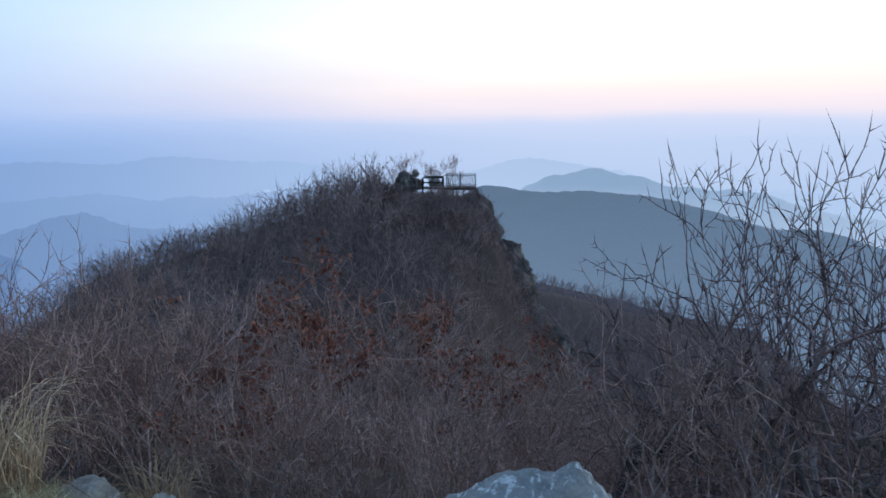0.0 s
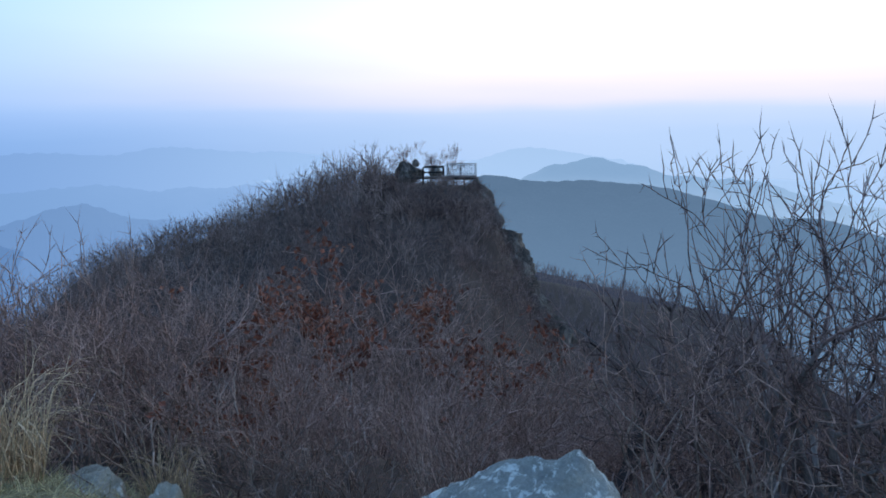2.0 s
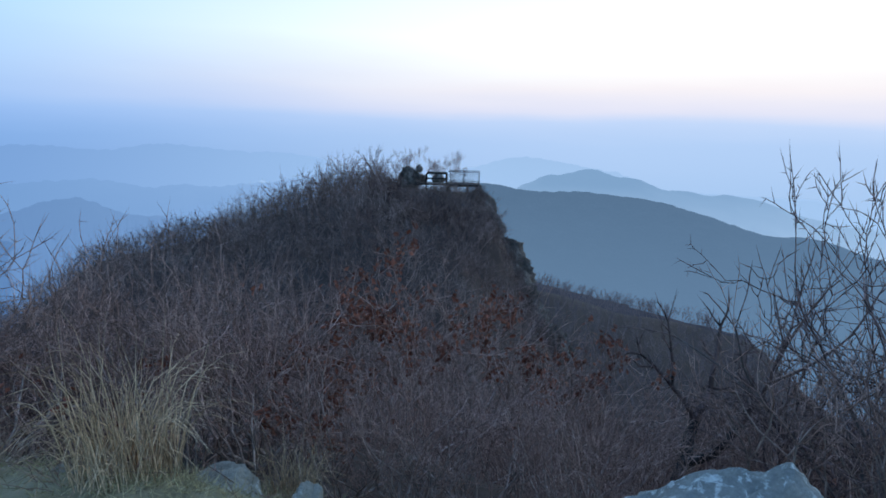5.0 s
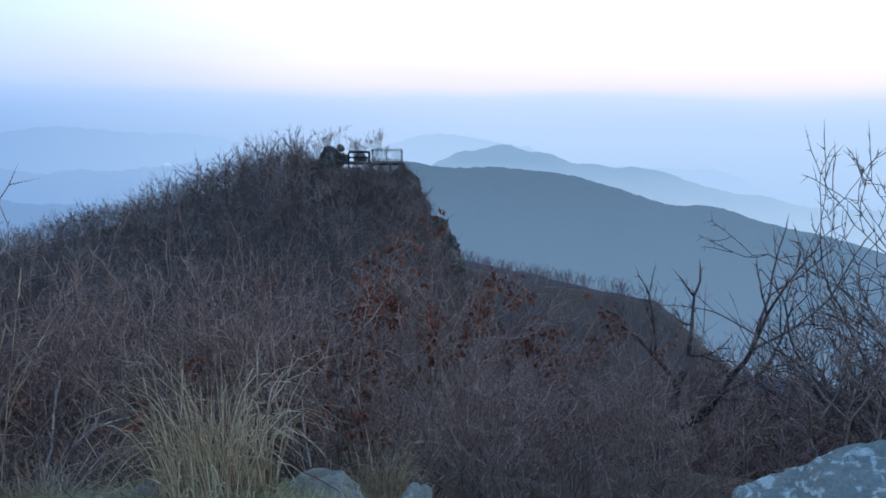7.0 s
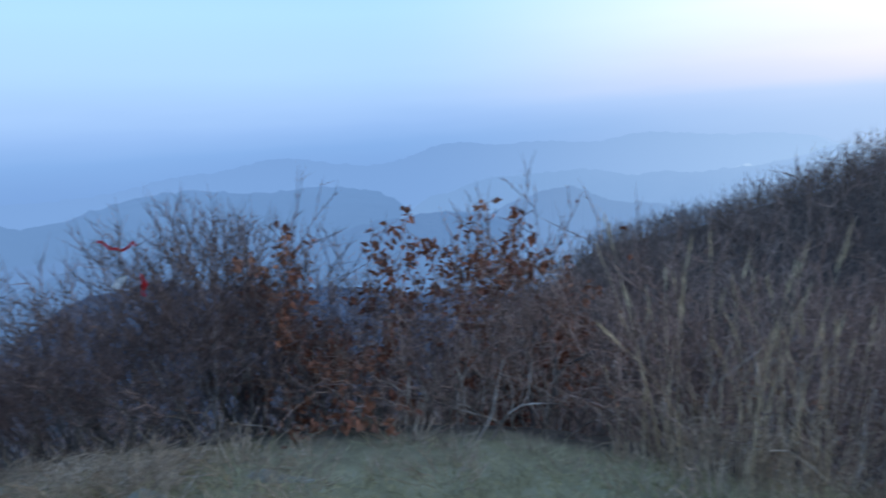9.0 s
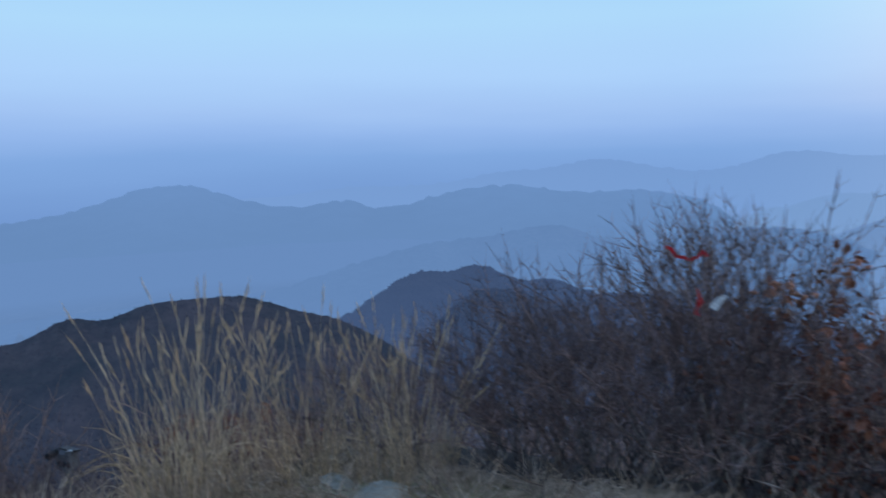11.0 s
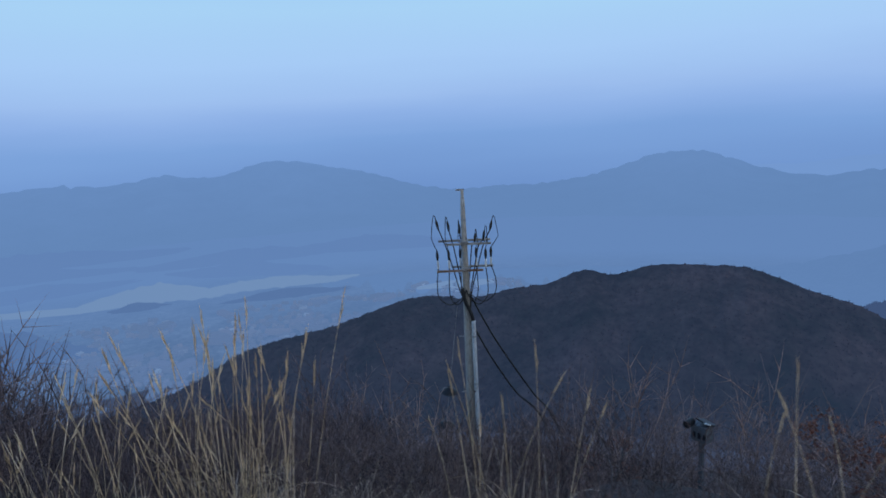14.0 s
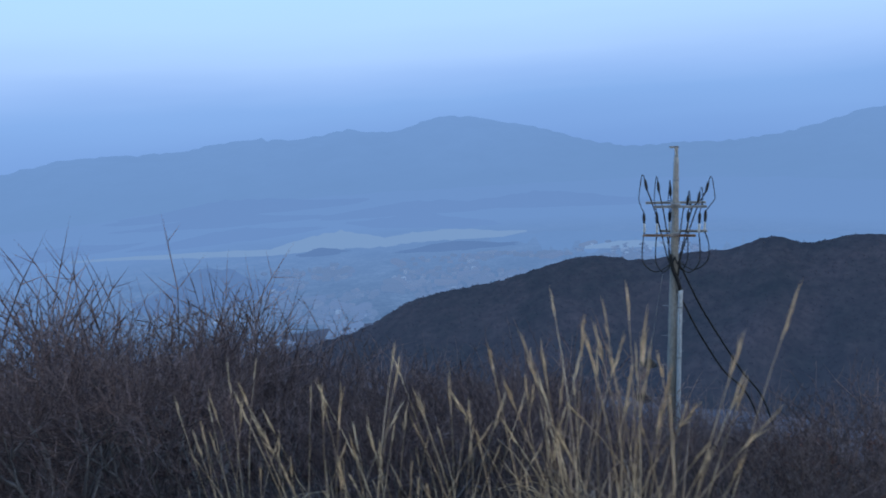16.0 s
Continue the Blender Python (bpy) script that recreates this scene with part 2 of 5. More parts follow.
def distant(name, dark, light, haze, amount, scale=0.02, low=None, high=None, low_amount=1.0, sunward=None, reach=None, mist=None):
    """Land far off: forest colour, with haze painted in as emission mixed over it, thicker towards the valley floor."""
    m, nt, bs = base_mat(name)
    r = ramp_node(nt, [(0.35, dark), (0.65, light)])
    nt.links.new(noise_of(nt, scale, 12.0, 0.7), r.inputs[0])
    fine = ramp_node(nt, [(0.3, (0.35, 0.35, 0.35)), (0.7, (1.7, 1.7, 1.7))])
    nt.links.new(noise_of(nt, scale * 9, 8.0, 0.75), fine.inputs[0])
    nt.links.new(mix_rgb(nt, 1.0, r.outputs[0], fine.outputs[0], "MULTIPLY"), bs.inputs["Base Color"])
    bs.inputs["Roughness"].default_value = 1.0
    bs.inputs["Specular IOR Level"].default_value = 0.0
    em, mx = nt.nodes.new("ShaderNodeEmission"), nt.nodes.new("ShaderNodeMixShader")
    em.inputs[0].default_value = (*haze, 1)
    haze_colour = haze
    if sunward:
        # the painted haze is brighter towards the dawn
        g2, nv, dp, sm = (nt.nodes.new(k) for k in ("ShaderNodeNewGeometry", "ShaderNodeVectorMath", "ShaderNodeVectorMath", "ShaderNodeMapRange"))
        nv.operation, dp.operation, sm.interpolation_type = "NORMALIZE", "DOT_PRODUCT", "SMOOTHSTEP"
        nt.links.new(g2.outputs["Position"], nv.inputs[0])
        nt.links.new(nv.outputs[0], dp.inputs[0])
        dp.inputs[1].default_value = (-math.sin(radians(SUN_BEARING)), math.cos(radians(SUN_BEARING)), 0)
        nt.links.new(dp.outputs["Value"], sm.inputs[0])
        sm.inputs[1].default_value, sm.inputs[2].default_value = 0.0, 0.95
        haze_colour = mix_rgb(nt, sm.outputs[0], haze, sunward)
        nt.links.new(haze_colour, em.inputs[0])
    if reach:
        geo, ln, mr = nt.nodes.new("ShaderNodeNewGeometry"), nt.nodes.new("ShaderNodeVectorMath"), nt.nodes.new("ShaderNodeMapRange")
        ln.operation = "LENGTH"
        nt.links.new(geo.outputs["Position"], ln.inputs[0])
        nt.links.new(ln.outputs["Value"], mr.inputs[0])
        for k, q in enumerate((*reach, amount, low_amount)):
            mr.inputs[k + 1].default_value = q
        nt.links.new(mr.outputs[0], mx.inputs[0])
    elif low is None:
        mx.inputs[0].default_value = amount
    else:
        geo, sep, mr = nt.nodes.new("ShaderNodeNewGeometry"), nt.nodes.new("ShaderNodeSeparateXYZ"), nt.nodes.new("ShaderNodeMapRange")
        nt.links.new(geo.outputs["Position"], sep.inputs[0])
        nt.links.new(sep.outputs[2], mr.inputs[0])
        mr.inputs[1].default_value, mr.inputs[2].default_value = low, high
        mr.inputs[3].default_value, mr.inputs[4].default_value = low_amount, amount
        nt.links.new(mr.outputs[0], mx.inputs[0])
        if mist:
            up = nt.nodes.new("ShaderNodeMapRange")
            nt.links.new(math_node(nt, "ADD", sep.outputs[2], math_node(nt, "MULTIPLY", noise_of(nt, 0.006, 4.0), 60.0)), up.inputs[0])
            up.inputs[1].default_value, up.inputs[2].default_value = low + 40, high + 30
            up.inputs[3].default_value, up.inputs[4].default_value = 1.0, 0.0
            nt.links.new(mix_rgb(nt, up.outputs[0], haze_colour, mist), em.inputs[0])
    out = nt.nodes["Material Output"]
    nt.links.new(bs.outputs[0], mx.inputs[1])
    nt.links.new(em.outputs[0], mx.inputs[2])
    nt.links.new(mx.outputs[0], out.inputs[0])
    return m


# ==== the lie of the land ====
SUMMIT = (-1.0, -3.5)
SUMMIT_R = 5.75
AXIS = radians(15.5)          # bearing of the lookout ridge
DECK_Z = -2.35


def smooth_max(a, b, k):
    h = np.clip(0.5 + 0.5 * (a - b) / k, 0, 1)
    return b * (1 - h) + a * h + k * h * (1 - h)


def wave(x, y, f, s):
    return np.sin(x * f + s) * np.cos(y * f * 1.13 + 1.7 * s) + 0.5 * np.sin(x * f * 2.3 - y * f * 1.9 + 2.1 * s)


def land(x, y):
    """Height of the ground."""
    x, y = np.asarray(x, float), np.asarray(y, float)
    d = np.hypot(x - SUMMIT[0], y - SUMMIT[1]) - SUMMIT_R + 0.18 * wave(x, y, 0.9, 0.4) + 0.55 * np.exp(-(((x + 1.0) + 0.1) / 1.2) ** 2) * np.clip(y / 1.5, 0, 1) + 0.95 * np.clip((-x - 4.0) / 2, 0, 1) * np.clip((-y - 1) / 2, 0, 1) + 0.7 * np.clip((-y - 5.6) / 1.5, 0, 1)
    near = np.where(d < 0, 0.02 * wave(x, y, 1.6, 1.0), 0.0) + 0.10 * np.exp(-((x + 2.05) / 0.42) ** 2 - ((y - 1.92) / 0.24) ** 2) + 0.035 * np.exp(-((x + 3.0) / 0.6) ** 2 - ((y - 1.85) / 0.3) ** 2)
    dd = np.maximum(d, 0)
    cone = np.where(dd < 0.6, -0.45 * dd * dd, -0.162 - 0.54 * (dd - 0.6))
    cone = np.where(dd > 150, -80.8 - 251.5 * (1 - (1 - np.clip((dd - 150) / 780, 0, 1)) ** 2), cone)
    cone = cone - 230 * np.clip((dd - 2200) / 2600, 0, 1) ** 1.5
    rough = np.clip(dd / 6, 0, 1) * (0.18 * wave(x, y, 0.55, 2.0)) + np.clip(dd / 60, 0, 1) * 1.2 * wave(x, y, 0.07, 0.6)
    # lookout ridge: u along it, v to its left
    u = -x * math.sin(AXIS) + y * math.cos(AXIS)
    v = -x * math.cos(AXIS) - y * math.sin(AXIS)
    crest = np.where(u < 28, -9.6 - 0.7 * np.maximum(20 - u, 0), np.where(u < 60, -9.6 + 6.9 * np.sin(np.clip((u - 28) / 32, 0, 1) * np.pi / 2) ** 1.2, -2.7 - 0.30 * (u - 60)))
    side = np.where(v > 0, 0.26 * np.clip(v - 3, 0, 25) + 0.075 * np.clip(v - 6, 0, 30) + 0.9 * np.maximum(v - 28, 0), np.where(u > 44, 0.10 * -v + 2.4 * np.maximum(-v - 6.3 - 0.4 * np.sin(u * 0.4), 0), 0.15 * -v + 0.85 * np.maximum(-v - 3, 0)))
    ridge = crest - side + 0.35 * wave(x, y, 0.3, 1.2)
    # a lower spur behind the cliff
    spur = -19.0 - 0.16 * np.abs(u - 115) - np.where(v < 6, 0.20 * np.maximum(6 - v, 0) + 0.8 * np.maximum(-v - 64, 0), 0.5 * (v - 6)) + 0.5 * wave(x, y, 0.15, 0.2)
    z = near + cone + rough
    far_mask = np.clip((d - 6) / 8, 0, 1)
    z2 = smooth_max(smooth_max(z, ridge, 2.0), spur, 2.0)
    return z * (1 - far_mask) + z2 * far_mask


def build_ground():
    na = 240
    rr = np.concatenate([np.linspace(0, 12, 60), 12 * (400 / 12) ** (np.arange(1, 121) / 120), np.linspace(430, 4800, 26)])
    a = np.linspace(0, 2 * np.pi, na, endpoint=False)
    R, A = np.meshgrid(rr[1:], a, indexing="ij")
    X, Y = SUMMIT[0] + R * np.sin(A), SUMMIT[1] + R * np.cos(A)
    Z = land(X, Y)
    verts = [(SUMMIT[0], SUMMIT[1], float(land(*SUMMIT)))] + np.stack([X, Y, Z], -1).reshape(-1, 3).tolist()
    n = len(rr) - 1
    faces = [(0, 1 + (j + 1) % na, 1 + j) for j in range(na)]
    far = [0] * na
    for i in range(n - 1):
        for j in range(na):
            k = (j + 1) % na
            faces.append((1 + i * na + j, 1 + i * na + k, 1 + (i + 1) * na + k, 1 + (i + 1) * na + j))
            far.append(2 if rr[i + 1] > 880 else 1 if rr[i + 1] > 130 else 0)
    me = bpy.data.meshes.new("ground")
    me.from_pydata(verts, [], faces)
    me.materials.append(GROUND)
    # far slopes and valley carry painted haze as emission
    me.materials.append(distant("hazed_lower_slopes", (0.04, 0.03, 0.026), (0.12, 0.082, 0.072), (0.07, 0.105, 0.20), 0.25, 0.06, -330, -60, 0.75))
    me.materials.append(distant("hazed_valley_floor", (0.02, 0.03, 0.025), (0.30, 0.27, 0.24), (0.146, 0.268, 0.535), 0.52, 0.012, None, None, 0.99, (0.27, 0.40, 0.62), (950, 1750)))
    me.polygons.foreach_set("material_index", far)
    me.polygons.foreach_set("use_smooth", [True] * len(faces))
    me.flip_normals() if me.polygons[5].normal.z < 0 else None
    ob = new("ground", me)
    return tagged(ob, "dry mountain ground of turf, soil and leaf litter", "ground", kind="structure")


build_ground()


# ==== distant mountains ====
EYE0 = Vector((-2.0, -1.5, 1.5))


def mountain(name, label, b0, b1, dist, base_el, peaks, mat, depth=0.35, floor=-340.0, rough=0.25, seed=0, n=300, tex=1.0):
    """A range of hills between two bearings: rounded peaks given as (bearing, degrees above base_el, width), with spurs down to the valley."""
    rows = 26
    verts, faces = [], []
    noise.seed_set(seed + 3)
    for i in range(n + 1):
        b = b0 + (b1 - b0) * i / n
        el = base_el + sum(h * math.exp(-((b - p) / w) ** 2) for p, h, w in peaks)
        el += rough * 0.12 * noise.fractal((b * 0.22 + seed, seed, 0.5), 1.0, 2.0, 4) + rough * 0.30 * noise.fractal((b * 1.3, seed, 0.2), 0.8, 2.0, 5)
        fade = min(1.0, (b - b0) / (0.12 * (b1 - b0)), (b1 - b) / (0.12 * (b1 - b0)))
        low = math.degrees(math.atan((floor + 4 - EYE0.z) / dist))
        el = low + math.log(1 + math.exp(4 * (el - low))) / 4
        el = low + (el - low) * fade * fade * (3 - 2 * fade)
        top = EYE0.z + dist * math.tan(radians(el))
        a = radians(b)
        for j in range(rows + 1):
            s = j / rows * 2 - 1              # -1 front foot, 0 crest, 1 back foot
            k = abs(s)
            spur = noise.fractal((b * 0.12 * dist / 900 + seed, s * 2.2, seed * 0.7), 1.0, 2.0, 5)
            z = top + (floor - top) * (k ** 1.25) + (top - floor) * 0.16 * fade * spur * math.sin(math.pi * min(k, 1)) * tex
            r = dist * (1 + depth * (s if s < 0 else 0.22 * s) + 0.02 * spur * k)
            verts.append((EYE0.x - math.sin(a) * r, EYE0.y + math.cos(a) * r, z))
    for i in range(n):
        for j in range(rows):
            p = i * (rows + 1) + j
            faces.append((p, p + 1, p + rows + 2, p + rows + 1))
    me = bpy.data.meshes.new(name)
    me.from_pydata(verts, [], faces)
    me.polygons.foreach_set("use_smooth", [True] * len(faces))
    me.materials.append(mat)
    return tagged(new(name, me), label, "mountain", kind="structure")


# forest tones under the haze glow that distant() paints in
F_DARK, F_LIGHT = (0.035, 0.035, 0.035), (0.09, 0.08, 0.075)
mountain("backdrop_front_ridge", "hazy blue wooded ridge beyond the lookout", -75, 45, 1500, -10.3, [(-42, 0.6, 8), (-33, 0.5, 4), (-29.9, 0.44, 2.7), (-26.9, 1.31, 2.7), (-23.9, 1.5, 2.7), (-20.9, 1.77, 2.7), (-17.9, 2.63, 2.7), (-14.9, 2.12, 2.7), (-11.9, 2.84, 2.7), (-8.9, 3.26, 2.7), (-5.9, 3.81, 2.7), (-2.9, 3.84, 2.7), (0.1, 4.11, 2.7), (3.1, 3.82, 2.7), (6.1, 3.93, 2.7), (9.1, 3.9, 2.7), (14, 4.2, 5)], distant("hazed_front_ridge", F_DARK, F_LIGHT, (0.145, 0.24, 0.39), 0.70, 0.02, -330, -110, 0.95, mist=(0.15, 0.245, 0.39)), seed=1, rough=0.3)
mountain("backdrop_peak_ridge", "pale blue mountain ridge with a rounded peak", -58, 32, 2400, -6.4, [(-30, 0.4, 6), (-22.4, 0.5, 1.6), (-21.0, 0.5, 1.3), (-19.6, 0.54, 1.3), (-18.2, 0.78, 1.3), (-16.8, 0.91, 1.3), (-15.4, 1.17, 1.3), (-14.0, 1.51, 1.3), (-12.6, 1.65, 1.3), (-11.2, 1.77, 1.3), (-9.8, 1.52, 1.3), (-8.4, 1.9, 1.3), (-7.0, 1.71, 1.3), (-5.6, 1.99, 1.3), (-4.2, 2.47, 1.3), (-2.8, 2.2, 1.3), (-1.4, 2.7, 1.3), (0.0, 2.75, 1.3), (1.4, 2.26, 1.3), (2.8, 2.46, 1.3), (4.2, 1.9, 1.3), (5.6, 1.75, 1.3)], distant("hazed_peak_ridge", F_DARK, F_LIGHT, (0.28, 0.44, 0.69), 0.84, 0.02, -320, -120, 0.97, mist=(0.44, 0.60, 0.86)), seed=2, rough=0.3)
mountain("backdrop_far_peak", "very faint blue mountain in the morning haze", -24, 34, 3500, -3.6, [(-3.3, 0.97, 1.8), (-1.3, 0.93, 1.8), (0.7, 1.23, 1.8), (2.7, 1.38, 1.8), (4.7, 1.6, 1.8), (6.7, 1.43, 1.8), (8.7, 0.72, 1.8), (11.5, 1.0, 3)], distant("hazed_far_peak", F_DARK, F_LIGHT, (0.42, 0.59, 0.88), 0.93, 0.02, -300, -80, 0.99), seed=3, rough=0.35)
mountain("backdrop_left_ridge", "pale blue mountain ridge in the haze", 5, 58, 2300, -5.3, [(17, 2.0, 4), (20.6, 1.6, 2.2), (23.1, 1.3, 2.2), (25.6, 0.95, 2.2), (28.1, 0.94, 2.2), (30.6, 0.59, 2.2), (33.1, 1.0, 2.2), (35.6, 0.38, 2.2), (38.1, 1.09, 2.2), (40.6, 1.02, 2.2), (43.1, 0.96, 2.2), (45.6, 0.78, 2.2), (48.1, 0.94, 2.2)], distant("hazed_left_ridge", F_DARK, F_LIGHT, (0.19, 0.345, 0.66), 0.92, 0.02, -320, -130, 0.98, (0.44, 0.62, 0.94), mist=(0.21, 0.36, 0.66)), seed=4, rough=0.5)
mountain("backdrop_left_knoll", "blue wooded hill below a paler ridge", 8, 57, 1700, -8.6, [(28, 1.9, 4), (34.0, 1.5, 2.7), (37.0, 1.03, 2.7), (40.0, 2.47, 2.7), (43.0, 2.11, 2.7), (46.0, 1.41, 2.7), (49.0, 0.56, 2.7)], distant("hazed_left_knoll", F_DARK, F_LIGHT, (0.155, 0.285, 0.57), 0.87, 0.02, -320, -150, 0.96, (0.36, 0.54, 0.84), mist=(0.18, 0.315, 0.60)), seed=5, rough=0.5)
mountain("backdrop_far_range", "faint distant mountain range against the haze", 6, 96, 4300, -3.5, [(22.8, 1.5, 3.6), (26.8, 1.28, 3.6), (30.8, 1.36, 3.6), (34.8, 1.91, 3.6), (38.8, 0.97, 3.6), (42.8, 1.69, 3.6), (46.8, 1.17, 3.6), (50.8, 2.0, 3.6), (54.8, 0.67, 3.6), (58.8, 0.59, 3.6), (62.8, 1.2, 3.6), (66.8, 1.51, 3.6), (73, 1.0, 4)], distant("hazed_far_range", F_DARK, F_LIGHT, (0.20, 0.355, 0.69), 0.95, 0.02, -330, -80, 0.98, (0.46, 0.64, 0.94)), seed=6, rough=0.5)
mountain("backdrop_west_range", "long blue mountain range above the valley", 8, 215, 3300, -6.4, [(62, 2.4, 8), (71, 1.6, 4), (75.1, 1.6, 3.6), (79.1, 1.4, 3.6), (84, 0.5, 3.0), (87.1, 1.4, 2.6), (91.1, 0.74, 3.6), (95.1, 1.23, 3.6), (99.1, 2.36, 3.6), (103.1, 2.11, 3.6), (107.1, 1.08, 3.6), (111.1, 0.65, 3.6), (115.1, 0.71, 3.6), (119.1, 0.57, 3.6), (123.1, 0.89, 3.6), (127.1, 2.02, 3.6), (131.1, 2.14, 3.6), (135.1, 3.06, 3.6), (139.1, 1.52, 3.6), (143.1, 2.3, 3.6), (150, 2.4, 6), (163, 3.0, 12)], distant("hazed_west_range", (0.02, 0.025, 0.03), (0.24, 0.27, 0.33), (0.169, 0.312, 0.614), 0.92, 0.008, -330, -120, 0.975, mist=(0.144, 0.268, 0.528)), seed=7, rough=0.7, n=500, depth=0.3)
mountain("backdrop_west_foothills", "blue foothills rising from the valley", 14, 140, 1500, -12.6, [(50, 5.6, 10), (60, 2.6, 6), (67.9, 4.0, 4.5), (72.9, 2.88, 4.5), (77.9, 2.85, 4.5), (82.9, 2.19, 4.5), (87.9, 1.27, 4.5), (92.9, 0.32, 4.5)], distant("hazed_foothills", (0.02, 0.025, 0.03), (0.34, 0.33, 0.32), (0.136, 0.254, 0.508), 0.90, 0.012, -330, -150, 0.96), seed=8, rough=0.7, depth=0.25)
HILL_BACK = mountain("wooded_hill_back", "dark wooded hill behind a nearer one", 40, 112, 1150, -13.6, [(62, 1.0, 5), (68.9, 1.6, 2.7), (71.9, 0.81, 2.7), (74.9, 2.45, 2.7), (77.9, 1.52, 2.7), (80.9, 1.95, 2.7), (83.9, 0.94, 2.7), (95, -3, 8)], distant("hazed_hill_back", (0.03, 0.028, 0.026), (0.075, 0.06, 0.055), (0.07, 0.122, 0.265), 0.55, 0.03, -330, -150, 0.8), seed=9, rough=0.6, depth=0.3)
HILL_SPUR = mountain("wooded_hill_spur", "dark wooded spur between two hills", 46, 100, 950, -17.2, [(64, 1.6, 4), (68.8, 2.4, 2.7), (71.8, 2.74, 2.7), (74.8, 3.27, 2.7), (77.8, 2.25, 2.7), (88, -2.5, 6)], distant("hazed_hill_spur", (0.03, 0.028, 0.026), (0.075, 0.06, 0.055), (0.062, 0.105, 0.225), 0.45, 0.03, -330, -150, 0.65), seed=10, rough=0.6, depth=0.3)
WOODED_HILL = mountain("wooded_hill", "broad dark brown and green wooded hill", 60, 190, 800, -19.1, [(74, -1.5, 6), (82.8, 1.27, 2.3), (85.4, 2.14, 2.3), (88.0, 2.99, 2.3), (90.6, 3.23, 2.3), (93.2, 3.89, 2.3), (95.8, 4.53, 2.3), (98.4, 4.43, 2.3), (101.0, 4.5, 2.3), (103.6, 4.45, 2.3), (106.2, 3.6, 2.3), (108.8, 4.5, 2.3), (111.4, 3.2, 2.3), (114.0, 3.35, 2.3), (116.6, 2.91, 2.3), (119.2, 2.6, 2.3), (121.8, 3.15, 2.3), (124.4, 2.84, 2.3), (127.0, 2.42, 2.3), (129.6, 1.87, 2.3), (132.2, 1.59, 2.3), (134.8, 1.37, 2.3), (137.4, 1.18, 2.3), (140.0, 0.8, 2.3), (150, -1.5, 7), (165, -3, 10)], distant("hazed_wooded_hill", (0.014, 0.022, 0.015), (0.105, 0.07, 0.062), (0.046, 0.072, 0.148), 0.36, 0.010, -300, -130, 0.42), seed=11, rough=0.35, depth=0.5, n=480)


# ==== the valley: lake, low hills, town ====
def forest_on(ob, count, size, label, facing, mat=None):
    """Far woods on a hill: small ragged crowns of a few upright splinters, one joined mesh."""
    r = np.random.default_rng(count)
    me = ob.data
    co = np.empty(len(me.vertices) * 3)
    me.vertices.foreach_get("co", co)
    co = co.reshape(-1, 3)
    quads = np.array([p.vertices[:] for p in me.polygons])
    rows = 26
    col = np.arange(len(quads)) % rows
    quads = quads[(col >= 5) & (col <= rows // 2 + 1)]
    mid = co[quads].mean(1)
    bear = np.degrees(np.arctan2(-(mid[:, 0] - EYE0.x), mid[:, 1] - EYE0.y)) % 360
    quads = quads[(bear > facing[0]) & (bear < facing[1])]
    q = co[quads[r.integers(0, len(quads), count)]]
    a, b = r.random((count, 1)), r.random((count, 1))
    base = q[:, 0] * (1 - a) * (1 - b) + q[:, 1] * a * (1 - b) + q[:, 2] * a * b + q[:, 3] * (1 - a) * b
    k = 4
    root = np.repeat(base, k, 0) + r.normal(0, size * 0.25, (count * k, 3)) * [1, 1, 0.1]
    tip = root + r.normal(0, size * 0.42, (count * k, 3)) * [1, 1, 0.5] + np.array([0, 0, 1.0]) * size * r.uniform(0.3, 0.75, (count * k, 1))
    root[:, 2] -= size * 0.2
    w = size * r.uniform(0.22, 0.42, (count * k, 1))
    segs = np.concatenate([root, tip, w, w * 0], 1)
    return tagged(new("far_woods", tube_mesh("far_woods", segs, mat or me.materials[0], 3, False)), label, "woods", kind="stuff")


def lake_mesh(name, line, mat, z):
    """Still water along a line of (x, y, half depth away from the summit)."""
    pts = []
    for a, b in zip(line, line[1:]):
        for k in range(12):
            t = k / 12
            t = t * t * (3 - 2 * t) * 0.5 + t * 0.5
            pts.append([a[i] + (b[i] - a[i]) * t for i in range(3)])
    pts.append(list(line[-1]))
    v, f = [], []
    for i, (x, y, w) in enumerate(pts):
        n = Vector((x, y, 0)).normalized()
        for side in (-1, 1):
            k = w * (1 + 0.3 * noise.noise((i * 0.35, side * 3.0, 1.0)))
            v.append(Vector((x, y, z)) + n * side * k)
        if i:
            f.append((2 * i - 2, 2 * i, 2 * i + 1, 2 * i - 1))
    me = bpy.data.meshes.new(name)
    me.from_pydata(v, [], f)
    me.materials.append(mat)
    return me


# the water's pale blue is painted haze, mostly emission
WATER = distant("hazed_water", (0.02, 0.03, 0.04), (0.03, 0.04, 0.05), (0.21, 0.345, 0.60), 0.86)
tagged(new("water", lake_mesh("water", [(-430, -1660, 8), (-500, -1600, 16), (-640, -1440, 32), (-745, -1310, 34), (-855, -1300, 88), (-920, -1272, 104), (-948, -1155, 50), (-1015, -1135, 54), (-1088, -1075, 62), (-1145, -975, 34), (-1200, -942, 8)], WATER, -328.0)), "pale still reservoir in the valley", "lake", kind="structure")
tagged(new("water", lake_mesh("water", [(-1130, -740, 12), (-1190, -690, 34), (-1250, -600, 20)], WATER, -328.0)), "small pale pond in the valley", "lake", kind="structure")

# low hills with the valley haze painted in as a glow
HAZED_KNOLL = distant("hazed_low_hill", F_DARK, F_LIGHT, (0.12, 0.222, 0.46), 0.86, 0.03)
